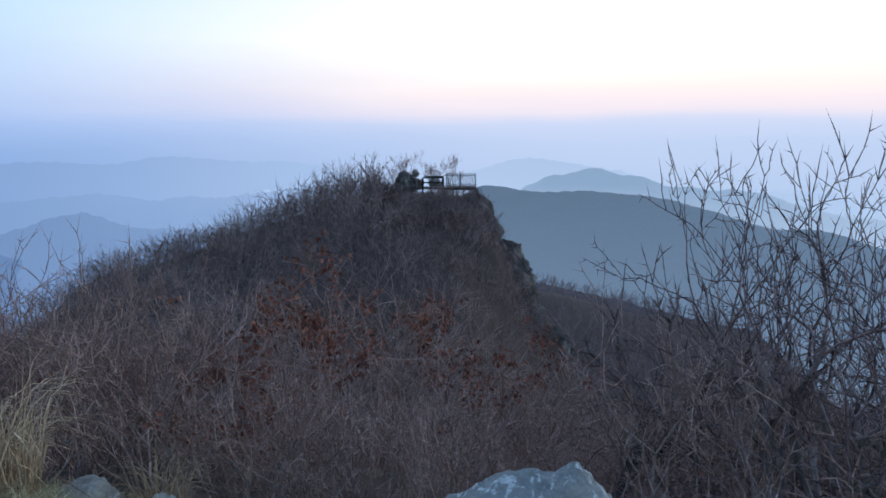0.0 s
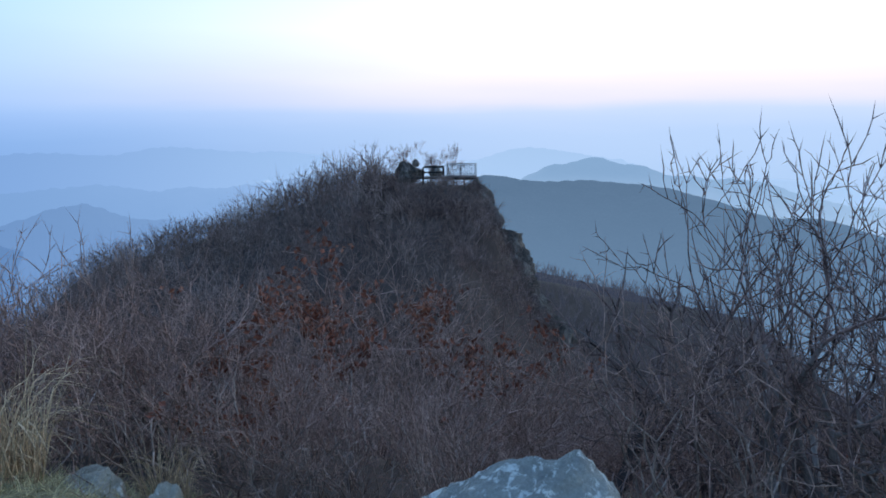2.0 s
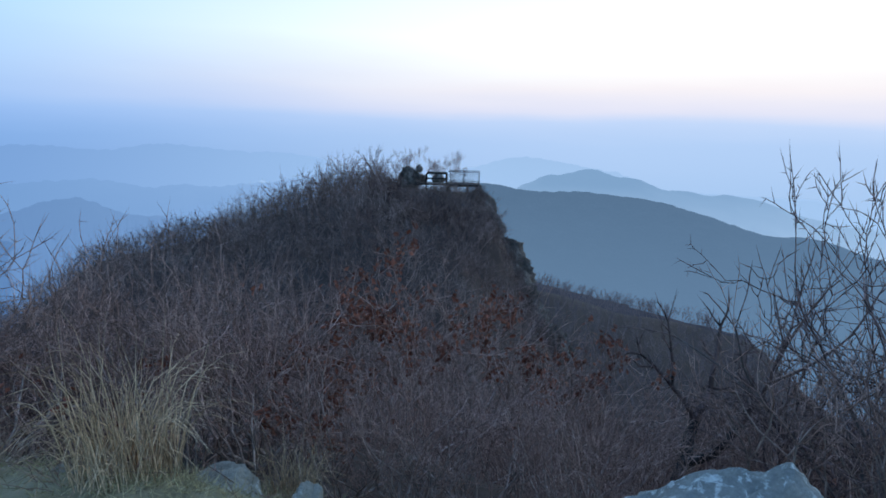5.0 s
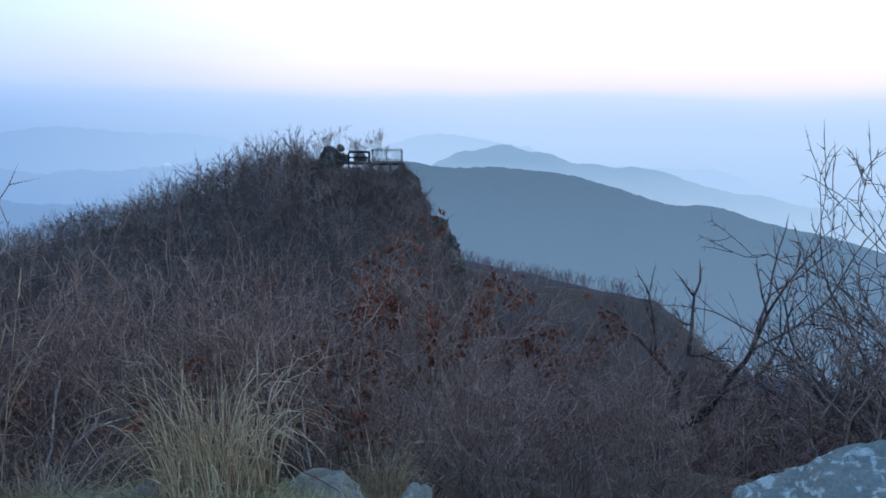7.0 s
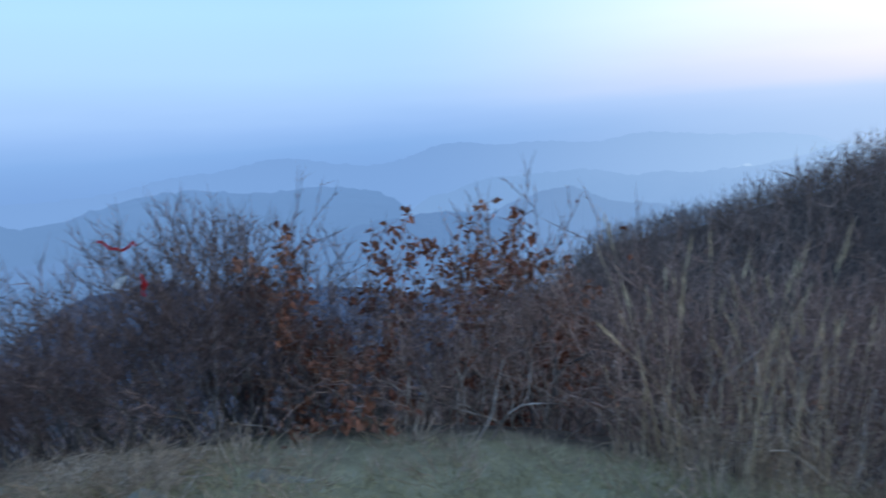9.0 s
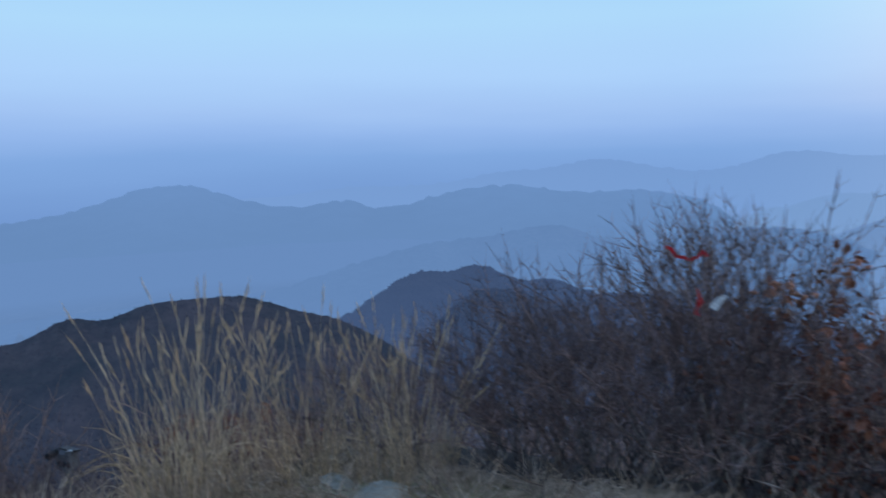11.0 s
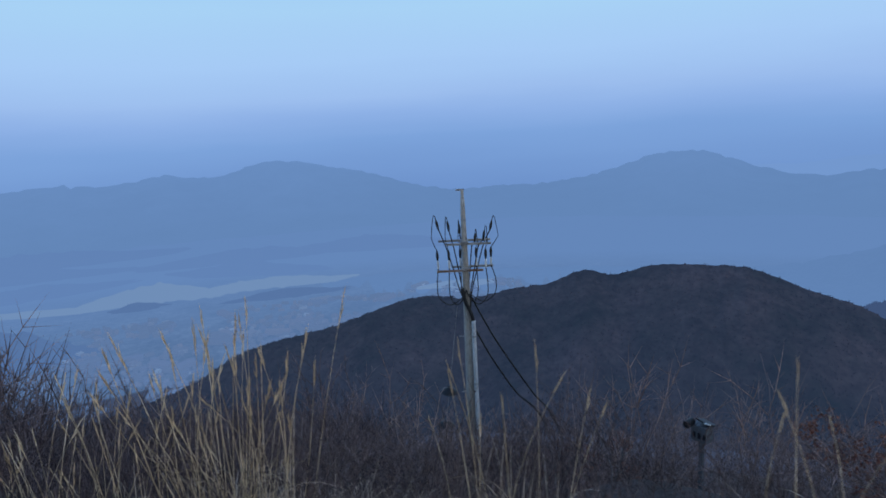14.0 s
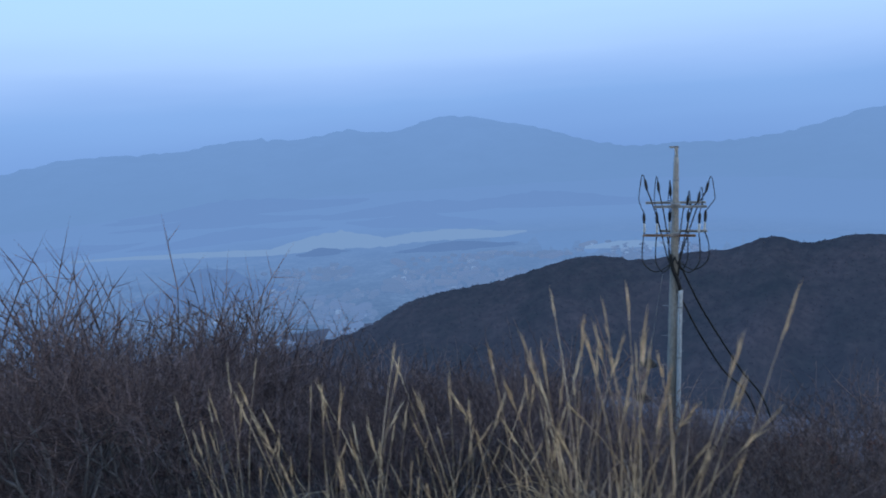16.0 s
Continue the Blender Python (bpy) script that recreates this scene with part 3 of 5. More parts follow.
HAZED_KNOLL_FAR = distant("hazed_low_hill_far", F_DARK, F_LIGHT, (0.145, 0.265, 0.54), 0.93, 0.03)


def low_hill(x, y, rx, ry, h, turn, mat, seed):
    n, m = 40, 12
    noise.seed_set(seed)
    v, f = [], []
    c, s = math.cos(radians(turn)), math.sin(radians(turn))
    for j in range(m + 1):
        for i in range(n):
            a, k = 2 * math.pi * i / n, j / m
            w = 1 + 0.28 * noise.fractal((math.cos(a) * 1.3, math.sin(a) * 1.3, seed), 1.0, 2.0, 3)
            px, py = math.cos(a) * rx * k * w, math.sin(a) * ry * k * w
            z = -332 + h * (0.5 + 0.5 * math.cos(math.pi * k)) * (1 + 0.35 * noise.fractal((px / 40, py / 40, seed), 1.0, 2.0, 3))
            v.append((x + px * c - py * s, y + px * s + py * c, z))
    for j in range(m):
        for i in range(n):
            k = (i + 1) % n
            f.append((j * n + i, j * n + k, (j + 1) * n + k, (j + 1) * n + i))
    me = bpy.data.meshes.new("low_hill")
    me.from_pydata(v, [], f)
    me.polygons.foreach_set("use_smooth", [True] * len(f))
    me.materials.append(mat)
    return tagged(new("low_hill", me), "low dark wooded hill on the valley floor", "hill", kind="structure")


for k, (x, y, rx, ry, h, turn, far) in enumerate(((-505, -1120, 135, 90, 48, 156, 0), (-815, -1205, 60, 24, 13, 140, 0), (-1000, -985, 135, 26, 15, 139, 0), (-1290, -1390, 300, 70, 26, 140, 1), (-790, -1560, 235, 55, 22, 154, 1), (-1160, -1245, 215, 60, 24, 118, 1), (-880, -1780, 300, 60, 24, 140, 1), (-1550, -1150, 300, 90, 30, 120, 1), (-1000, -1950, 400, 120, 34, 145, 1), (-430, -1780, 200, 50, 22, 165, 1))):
    low_hill(x, y, rx, ry, h, turn, (HAZED_KNOLL, HAZED_KNOLL_FAR)[far], 40 + k)


def build_town():
    r = np.random.default_rng(3)
    v, f = [], []
    count = 0
    while count < 1100:
        b, d = r.uniform(114, 156), r.uniform(880, 1620)
        if b > 124 and d > 1330 or d > 1400:
            continue
        x, y = EYE0.x - math.sin(radians(b)) * d, EYE0.y + math.cos(radians(b)) * d
        if math.hypot((x + 505) / 140, (y + 1120) / 100) < 1 or noise.noise((x / 90, y / 90, 0.3)) < -0.12:
            continue
        count += 1
        w, l, h, a = r.uniform(2.2, 4.2), r.uniform(3, 7), r.uniform(3, 6), r.uniform(0, 3.14)
        if r.random() < 0.04:
            w, l, h = 8, 20, 7
        c, s = math.cos(a), math.sin(a)
        k, roof = len(v), h + r.uniform(0.5, 3)
        for px, py, pz in ((-w, -l, 0), (w, -l, 0), (w, l, 0), (-w, l, 0), (-w, -l, h), (w, -l, h), (w, l, h), (-w, l, h), (0, -l, roof), (0, l, roof)):
            v.append((x + px * c - py * s, y + px * s + py * c, -332 + pz))
        f += [(k, k + 1, k + 5, k + 4), (k + 2, k + 3, k + 7, k + 6), (k + 3, k, k + 4, k + 7), (k + 1, k + 2, k + 6, k + 5), (k + 5, k + 6, k + 9, k + 8), (k + 7, k + 4, k + 8, k + 9), (k + 4, k + 5, k + 8), (k + 6, k + 7, k + 9)]
    me = bpy.data.meshes.new("town")
    me.from_pydata(v, [], f)
    # haze emission is mixed into the house colours
    m = distant("hazed_town", (0.2, 0.2, 0.2), (0.4, 0.4, 0.4), (0.165, 0.275, 0.52), 0.72)
    nt = m.node_tree
    rp = ramp_node(nt, [(0.0, (0.04, 0.045, 0.055)), (0.4, (0.10, 0.10, 0.105)), (0.6, (0.08, 0.11, 0.19)), (0.8, (0.24, 0.14, 0.11)), (0.94, (0.25, 0.25, 0.25)), (1.0, (0.8, 0.78, 0.74))])
    nt.links.new(island_random(nt), rp.inputs[0])
    nt.links.new(rp.outputs[0], nt.nodes["Principled BSDF"].inputs["Base Color"])
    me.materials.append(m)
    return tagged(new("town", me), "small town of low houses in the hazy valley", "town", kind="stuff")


build_town()


# ==== generators for plants ====
def tube_mesh(name, segs, mat, sides=3, smooth=True):
    """Tapered prisms along the segments (start, end, start radius, end radius); an end radius of nothing makes a spike."""
    s = np.asarray(segs, float).reshape(-1, 8)
    p0, p1, r0, r1 = s[:, 0:3], s[:, 3:6], s[:, 6], s[:, 7]
    d = p1 - p0
    d /= np.maximum(np.linalg.norm(d, axis=1, keepdims=True), 1e-9)
    ref = np.where(np.abs(d[:, 2:3]) < 0.9, np.array([[0, 0, 1.0]]), np.array([[1.0, 0, 0]]))
    e1 = np.cross(d, ref)
    e1 /= np.linalg.norm(e1, axis=1, keepdims=True)
    e2 = np.cross(d, e1)
    ang = np.arange(sides) * 2 * np.pi / sides
    ring = e1[:, None] * np.cos(ang)[None, :, None] + e2[:, None] * np.sin(ang)[None, :, None]
    v = np.concatenate([p0[:, None] + ring * r0[:, None, None], p1[:, None] + ring * r1[:, None, None]], 1).reshape(-1, 3)
    k = np.arange(sides)
    n = (k + 1) % sides
    at = (np.arange(len(s)) * 2 * sides)[:, None, None]
    lower = (np.stack([k, n, k + sides], 1)[None] + at)
    upper = (np.stack([n, n + sides, k + sides], 1)[None] + at)[r1 > 1e-6]
    f = np.concatenate([lower.reshape(-1, 3), upper.reshape(-1, 3)])
    return raw_mesh(name, v, f, mat, smooth)


def raw_mesh(name, v, f, mat, smooth=True):
    f = np.asarray(f)
    me = bpy.data.meshes.new(name)
    me.vertices.add(len(v))
    me.vertices.foreach_set("co", np.asarray(v, np.float32).ravel())
    k = f.shape[1]
    me.loops.add(f.size)
    me.loops.foreach_set("vertex_index", f.astype(np.int32).ravel())
    me.polygons.add(len(f))
    me.polygons.foreach_set("loop_start", (np.arange(len(f)) * k).astype(np.int32))
    me.polygons.foreach_set("use_smooth", np.full(len(f), smooth))
    me.materials.append(mat)
    me.update(calc_edges=True)
    me.validate()
    return me


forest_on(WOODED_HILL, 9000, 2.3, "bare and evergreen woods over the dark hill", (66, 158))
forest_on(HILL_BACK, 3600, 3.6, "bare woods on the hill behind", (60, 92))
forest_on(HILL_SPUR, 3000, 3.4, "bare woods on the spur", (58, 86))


def fork(rng, height, stems, spread=0.5, lean=(0, 0), depth=4, wiggle=0.12, angle=0.5, shrink=0.74, radius=0.016, least=0.0024, base=0.2, lift=0.05, spurs=1.0, spur=0.10, bare=1, segs=3, third=0.25, lead=0.55):
    """The branches of a bare shrub: limbs that fork again and again, with short spurs along them."""
    thick, thin = [], []

    def jog(k):
        return Vector((rng.normal(0, k), rng.normal(0, k), rng.normal(0, k)))

    def aside(d, az, t):
        e1 = d.cross(Vector((0.0, 0.0, 1.0)) if abs(d.z) < 0.95 else Vector((1.0, 0.0, 0.0))).normalized()
        return d * math.cos(t) + (e1 * math.cos(az) + d.cross(e1) * math.sin(az)) * math.sin(t)

    def limb(p, d, length, r, k):
        az = rng.uniform(0, 6.28)
        n = segs if k < 3 else max(2, segs - 1)
        for i in range(n):
            d = (d + jog(wiggle) + Vector((0, 0, lift))).normalized()
            q = p + d * (length / n)
            ra, rb = max(r * (1 - 0.25 * i / n), least), max(r * (1 - 0.25 * (i + 1) / n), least)
            (thick if k < 2 else thin).append((*p, *q, ra, rb))
            if k >= bare:
                for _ in range(int(spurs + rng.random())):
                    az += 2.4
                    c = (aside(d, az, rng.uniform(0.6, 1.2)) + Vector((0, 0, 0.15))).normalized()
                    thin.append((*q, *(q + c * spur * rng.uniform(0.35, 1.4)), max(rb * 0.55, least * 0.9), 0.0))
            p = q
        if k < depth:
            m = 2 + (rng.random() < third)
            az = rng.uniform(0, 6.28)
            for j in range(m):
                t = angle * rng.uniform(0.6, 1.4) * (lead if not j else 1.0)
                limb(p, aside(d, az + 6.28 * j / m + rng.normal(0, 0.4), t).normalized(), length * shrink * rng.uniform(0.7, 1.2), rb * ((0.84 if lead > 0.5 else 0.93) if not j else 0.68), k + 1)
        else:
            c = (d + jog(0.2)).normalized()
            thin.append((*p, *(p + c * spur * rng.uniform(0.8, 1.8)), rb, 0.0))

    first = height * (1 - shrink) / (1 - shrink ** (depth + 1))
    for _ in range(stems):
        a = rng.uniform(0, 2 * math.pi)
        o = Vector((math.cos(a), math.sin(a), 0.0))
        d = (Vector((lean[0], lean[1], 1.0)) + o * spread * rng.uniform(0.2, 1.2)).normalized()
        limb(o * base * rng.random() + Vector((0, 0, -0.08)), d, first * rng.uniform(0.75, 1.1), radius * rng.uniform(0.65, 1.1), 0)
    return np.array(thick), np.array(thin)


def leaves_on(rng, thin, count, size, mat, name="leaves", clumps=0):
    """Curled dry leaves hanging from twig ends, evenly or in clumps: each a folded lobe of four faces."""
    pick = thin[rng.integers(0, len(thin), count)]
    if clumps:
        heart = thin[rng.integers(0, len(thin), clumps)][:, 3:6]
        near = np.linalg.norm(thin[:, None, 3:6] - heart[None], axis=2).min(1)
        close = thin[np.argsort(near)[:max(40, count // 2)]]
        pick = close[rng.integers(0, len(close), count)].copy()
        pick[:, 3:6] += rng.normal(0, 0.02, (count, 3))
    v, f = [], []
    for s in pick:
        p = s[3:6]
        d = rng.normal(0, 1, 3) + np.array([0, 0, -0.9])
        d /= np.linalg.norm(d)
        w = np.cross(d, rng.normal(0, 1, 3))
        w /= np.linalg.norm(w)
        nrm = np.cross(d, w)
        L = size * rng.uniform(0.7, 1.3)
        k = len(v)
        v += [p, p + d * L * 0.45 + w * L * 0.3 + nrm * L * 0.14, p + d * L * 0.5, p + d * L * 0.45 - w * L * 0.3 + nrm * L * 0.14, p + d * L + nrm * L * 0.2]
        f += [(k, k + 1, k + 2), (k, k + 2, k + 3), (k + 1, k + 4, k + 2), (k + 2, k + 4, k + 3)]
    return raw_mesh(name, np.array(v), np.array(f), mat, False)


def plant(name, label, category, parts, group=""):
    """A thing at the origin: an empty with one mesh for each part."""
    e = new(name)
    e.empty_display_size = 0.1
    for pname, me, lab in parts:
        o = new(pname, me)
        o.parent = e
        tagged(o, lab, kind="stuff" if pname in ("branchwood", "crown", "foliage", "tuft", "stalk_tuft", "plume") else "")
    return tagged(e, label, category, group)


def on_ground(x, y, rz=0.0, s=1.0, sink=0.0, rx=0.0, ry=0.0):
    return Matrix.LocRotScale((x, y, float(land(x, y)) - sink), Euler((radians(rx), radians(ry), radians(rz))), (s, s, s))


def place(ob, m):
    ob.matrix_basis = m
    return ob


# ==== plants round the summit ====
rng = np.random.default_rng(7)


def shrub_kind(seed, height, stems, leaves=0, least=0.0, top=0.0, bark=None, twig=None, clumps=0, label="bare grey-brown shrub with many thin upright stems", category="shrub", group="bare shrubs on the slope", **kw):
    r = np.random.default_rng(seed)
    thick, thin = fork(r, height, stems, **kw)
    for q in (thick, thin):
        q[:, 6] = np.maximum(q[:, 6], least)
    if top:
        k = top / max(thick[:, 5].max(), thin[:, 5].max())
        for q in (thick, thin):
            q[:, 2] *= k
            q[:, 5] *= k
    parts = [("branchwood", tube_mesh("branchwood", thick, bark or BARK, 4 if height > 1.65 else 3), ""), ("crown", tube_mesh("crown", thin, twig or (TWIG if bark is None else TWIG_SHADED), 3), "")]
    if leaves:
        parts.append(("foliage", leaves_on(r, thin, leaves, 0.055, OAK_LEAF, "foliage", clumps), "withered red-brown leaves"))
    return plant("bare_shrub" if not leaves else "oak_shrub", label, category, parts, group)


def spot(b, dist, c=(0.0, 0.0)):
    return c[0] - math.sin(radians(b)) * dist, c[1] + math.cos(radians(b)) * dist


K_TALL = dict(depth=5, third=0.05, angle=0.66, shrink=0.82, radius=0.025, wiggle=0.18, lift=0.05, spread=0.5, base=0.12, least=0.003, spurs=0.8, spur=0.055, bare=1, segs=4)
K_FINE = dict(depth=3, third=0.15, angle=0.58, shrink=0.84, radius=0.011, wiggle=0.17, lift=0.05, spread=0.6, base=0.35, least=0.0024, spurs=1.2, spur=0.10, segs=4)
K_LOOSE = dict(depth=3, third=0.15, angle=0.68, shrink=0.84, radius=0.013, wiggle=0.20, lift=0.03, spread=0.8, base=0.3, least=0.0025, spurs=1.2, spur=0.10, segs=4)
K_BUSH = dict(depth=4, third=0.0, angle=0.45, shrink=0.76, radius=0.011, wiggle=0.10, lift=0.07, spread=0.55, base=0.3, least=0.0025, spurs=1.6, spur=0.11)
K_EDGE = dict(depth=4, third=0.2, angle=0.46, shrink=0.78, radius=0.015, wiggle=0.10, lift=0.06, spread=0.5, base=0.2, least=0.0026, spurs=1.2, spur=0.09)
# tall shrubs beside the lichened rock
for seed, x, y, h, st, lean in ((11, 1.1, 3.0, 1.95, 7, (-0.35, 0.0)), (13, 0.75, 3.5, 1.15, 7, (-0.3, 0)), (17, 1.2, 3.9, 2.4, 7, (-0.2, 0)), (29, 1.55, 3.2, 2.25, 7, (-0.2, 0)), (18, 2.0, 3.8, 2.65, 8, (-0.15, 0)), (19, 2.7, 3.6, 2.7, 7, (-0.1, 0)), (20, 1.2, 2.4, 1.1, 7, (-0.2, 0.1)), (39, 2.0, 3.0, 1.5, 7, (-0.3, 0))):
    s = shrub_kind(seed, h, st - 3, top=h, bark=BARK_SHADED, lean=lean, label="tall bare shrub with knobbly grey branches and short twigs", **K_TALL)
    place(s, on_ground(x, y, 0, 1.0, 0.05))
sprig = shrub_kind(38, 1.9, 1, top=1.4, bark=BARK_SHADED, label="long slender bare shoot with a few short twigs", depth=2, third=0.0, angle=0.35, shrink=0.6, radius=0.011, wiggle=0.07, lift=0.0, lean=(-0.8, 0.0), spread=0.05, base=0.02, least=0.0026, spurs=0.8, spur=0.05, segs=6)
place(sprig, on_ground(0.95, 3.3, 0, 1.0, 0.05))
twisted = shrub_kind(27, 3.3, 1, top=3.0, bark=BARK_BACKLIT, twig=SCRUB, label="twisted little tree leaning out over the slope, darkened as backlit", category="tree", depth=5, angle=0.8, shrink=0.84, radius=0.10, wiggle=0.13, lift=0.02, lean=(1.05, 0.1), spread=0.05, base=0.03, least=0.0042, spurs=1.0, spur=0.12, segs=4, lead=0.25)
place(twisted, on_ground(0.2, 6.6, 0, 1.0, 0.05))


def glade(x, y):
    """The gap between the shrubs above the twisted tree."""
    k = min(max((y - 3.3) / 3.8, 0), 1)
    return math.hypot(x + 0.65 - 0.9 * k, y - 3.3 - 3.6 * k) < 0.8

# shrubs at the edge further left
for seed, x, y, h, lv in ((21, -6.39, 4.08, 2.5, 0), (22, -5.9, 5.4, 2.0, 160), (23, -7.3, 3.1, 2.1, 0), (24, -4.6, 4.3, 1.5, 0), (25, -7.0, 4.6, 2.5, 0), (26, -5.4, 4.8, 1.8, 140), (28, -6.5, 5.4, 2.3, 0), (30, -5.9, 4.5, 2.0, 0)):
    s = shrub_kind(seed, h, 9, lv, top=h, bark=BARK_SHADED, label="bare shrub with thin upswept branches" if not lv else "small oak with a few withered red leaves", **K_EDGE)
    place(s, on_ground(x, y))
# the shrub hung with ribbons, and its leafy neighbour
ribbon_bush = shrub_kind(31, 1.6, 18, top=1.66, bark=BARK_SHADED, label="dense bare shrub with upswept twigs beside the path", **K_BUSH)
place(ribbon_bush, on_ground(-6.35, 0.55, 0, 1.0))
ribbon_bush2 = shrub_kind(32, 1.35, 15, top=1.4, bark=BARK_SHADED, label="dense bare shrub with upswept twigs beside the path", **K_BUSH)
place(ribbon_bush2, on_ground(-6.55, 0.05, 40))
copy_thing(ribbon_bush, on_ground(-6.7, 1.05, 75, 1.05))
copy_thing(ribbon_bush2, on_ground(-7.2, 0.7, 200, 1.1))
for x, y, a, k in ((-6.75, 1.6, 15, 1.12), (-6.95, 0.15, 130, 0.95), (-7.5, 1.35, 20, 1.15), (-7.0, 1.7, 260, 1.0), (-6.5, -0.35, 300, 0.72), (-7.4, -0.2, 80, 0.9)):
    copy_thing(ribbon_bush2, on_ground(x, y, a, k))
oak = shrub_kind(33, 1.6, 6, 2400, top=1.62, clumps=60, label="young oak holding withered red-brown leaves", category="tree", **K_LOOSE)
place(oak, on_ground(-6.25, 1.88, 0, 1.08))
oak2 = shrub_kind(34, 2.1, 3, 40, top=2.05, bark=BARK_SHADED, label="bare young tree with a few withered leaves", category="tree", **K_TALL)
place(oak2, on_ground(-5.6, 2.5))
copy_thing(oak, on_ground(-6.5, 2.6, 130, 1.0))
K_OAK = dict(depth=5, angle=0.66, shrink=0.80, radius=0.030, wiggle=0.15, lift=0.03, spread=0.5, base=0.05, least=0.0028, spurs=1.3, spur=0.10, segs=3)
leafy = shrub_kind(35, 2.1, 2, 1400, top=2.1, clumps=70, label="young oak with withered red-brown leaves among bare shrubs", category="tree", **K_OAK)
place(leafy, on_ground(-1.65, 4.5, 0, 1.0))
leafy2 = shrub_kind(36, 2.0, 2, 800, top=2.0, clumps=45, label="young oak with withered red-brown leaves among bare shrubs", category="tree", **K_OAK)
place(leafy2, on_ground(-1.2, 5.5, 0, 1.0))
small_tree = shrub_kind(37, 1.9, 2, 50, top=1.75, clumps=4, label="small crooked tree with a few withered leaves", category="tree", **K_OAK)
place(small_tree, on_ground(-2.9, 4.3, 0, 1.0))

kinds = [shrub_kind(41, 1.5, 7, top=1.62, **K_FINE), shrub_kind(42, 1.35, 7, top=1.5, **K_FINE), shrub_kind(43, 1.6, 6, top=1.6, **K_LOOSE), shrub_kind(44, 1.4, 6, top=1.5, **K_LOOSE), shrub_kind(45, 1.5, 6, 60, top=1.6, clumps=8, label="bare shrub with a few withered leaves", **K_LOOSE)]
shaded_kinds = [shrub_kind(46, 1.4, 7, top=1.4, bark=BARK_SHADED, label="low mauve-brown shrub on the slope, darkened as in shade", **K_FINE), shrub_kind(47, 1.3, 7, top=1.35, bark=BARK_SHADED, label="low mauve-brown shrub on the slope, darkened as in shade", **K_LOOSE)]
spots = []
tries = 0
while len(spots) < 215 and tries < 16000:
    tries += 1
    b, r = rng.uniform(-52, 168) if rng.random() < 0.55 else rng.uniform(-42, 45), SUMMIT_R + 0.45 + 8.0 * rng.random() ** 1.2
    x, y = SUMMIT[0] - math.sin(radians(b)) * r, SUMMIT[1] + math.cos(radians(b)) * r
    gap = 0.44 if r < 9 else 0.6
    grassy = 57 < b < 150
    if grassy and r < SUMMIT_R + 2.0:
        continue
    if math.hypot(x, y - 1.9) < 0.75 or math.hypot(x + 1.55, y - 4.3) < 0.7 or math.hypot(x + 1.2, y - 3.2) < 0.7 or glade(x, y) or any(math.hypot(x - p, y - q) < gap * (1.35 if grassy else 1) for p, q in spots):
        continue
    spots.append((x, y))
joined, joined_shaded = [], []
for i, (x, y) in enumerate(spots):
    b = math.degrees(math.atan2(-(x + 4), y + 3))
    d = math.hypot(x - SUMMIT[0], y - SUMMIT[1]) - SUMMIT_R
    s = rng.uniform(0.8, 1.1) * (0.72 if b > 142 else 0.5 if b > 95 else 0.75 + 0.25 * min(d / 2.5, 1))
    if y > 1 and x > -6 and d > 1.2:
        s *= 1.3 if x < -0.9 else 0.8
    if d > 3.4:
        (joined if b < 92 else joined_shaded).append((x, y, s))
        continue
    copy_thing(kinds[rng.integers(0, len(kinds))] if b < 92 else shaded_kinds[i % 2], on_ground(x, y, rng.uniform(0, 360), s, 0.03))
# low shrubs close behind the pale boulder
for i in range(12):
    copy_thing(kinds[i % 4], on_ground(-1.75 + 1.5 * rng.random(), 2.55 + 0.9 * rng.random(), rng.uniform(0, 360), rng.uniform(0.5, 0.68), 0.03))
# shrubs down the slope east of the lichened rock
for i in range(64):
    x, y = 0.1 + 6.4 * rng.random(), 3.4 + 7.5 * rng.random()
    s = rng.uniform(0.8, 1.05) * (0.52 + 0.035 * (y - 3.4))
    if glade(x, y):
        continue
    if y > 6:
        joined.append((x, y, s))
    else:
        copy_thing(kinds[i % 5] if i % 3 else shaded_kinds[i % 2], on_ground(x, y, rng.uniform(0, 360), s, 0.03))
for i in range(60):
    joined_shaded.append((1.3 + 4.6 * rng.random(), 4.6 + 6.0 * rng.random(), rng.uniform(0.95, 1.35)))
# shrubs down the south-western slope, with its shade in their colours
for i in range(50):
    b, r = 126 + 45 * rng.random(), 4.2 + 5.2 * rng.random()
    tall = 0.7 + 0.25 * min(max((b - 134) / 20, 0), 1)
    copy_thing(shaded_kinds[i % 2], on_ground(-4.2 - math.sin(radians(b)) * r, -4.4 + math.cos(radians(b)) * r, rng.uniform(0, 360), tall * rng.uniform(0.85, 1.1)))
# small dark trees down the south-western slope
def wood_height(b, r):
    """The wood grows higher down the slope, and higher towards the south."""
    k = min(max((b - 148) / 9, 0), 1)
    return 0.72 + (0.195 + 0.115 * k * k * (3 - 2 * k)) * min(r, 12)


K_TREE = dict(depth=4, angle=0.6, shrink=0.8, radius=0.028, wiggle=0.15, lift=0.03, spread=0.6, base=0.15, spurs=1.2, spur=0.12)
dark_trees = [shrub_kind(seed, 2.4, 3, top=2.5, least=0.0032, bark=BARK_SHADED, label="small bare tree with crooked branches, darkened as in shade", category="tree", group="dark trees on the slope", **K_TREE) for seed in (48, 49)]
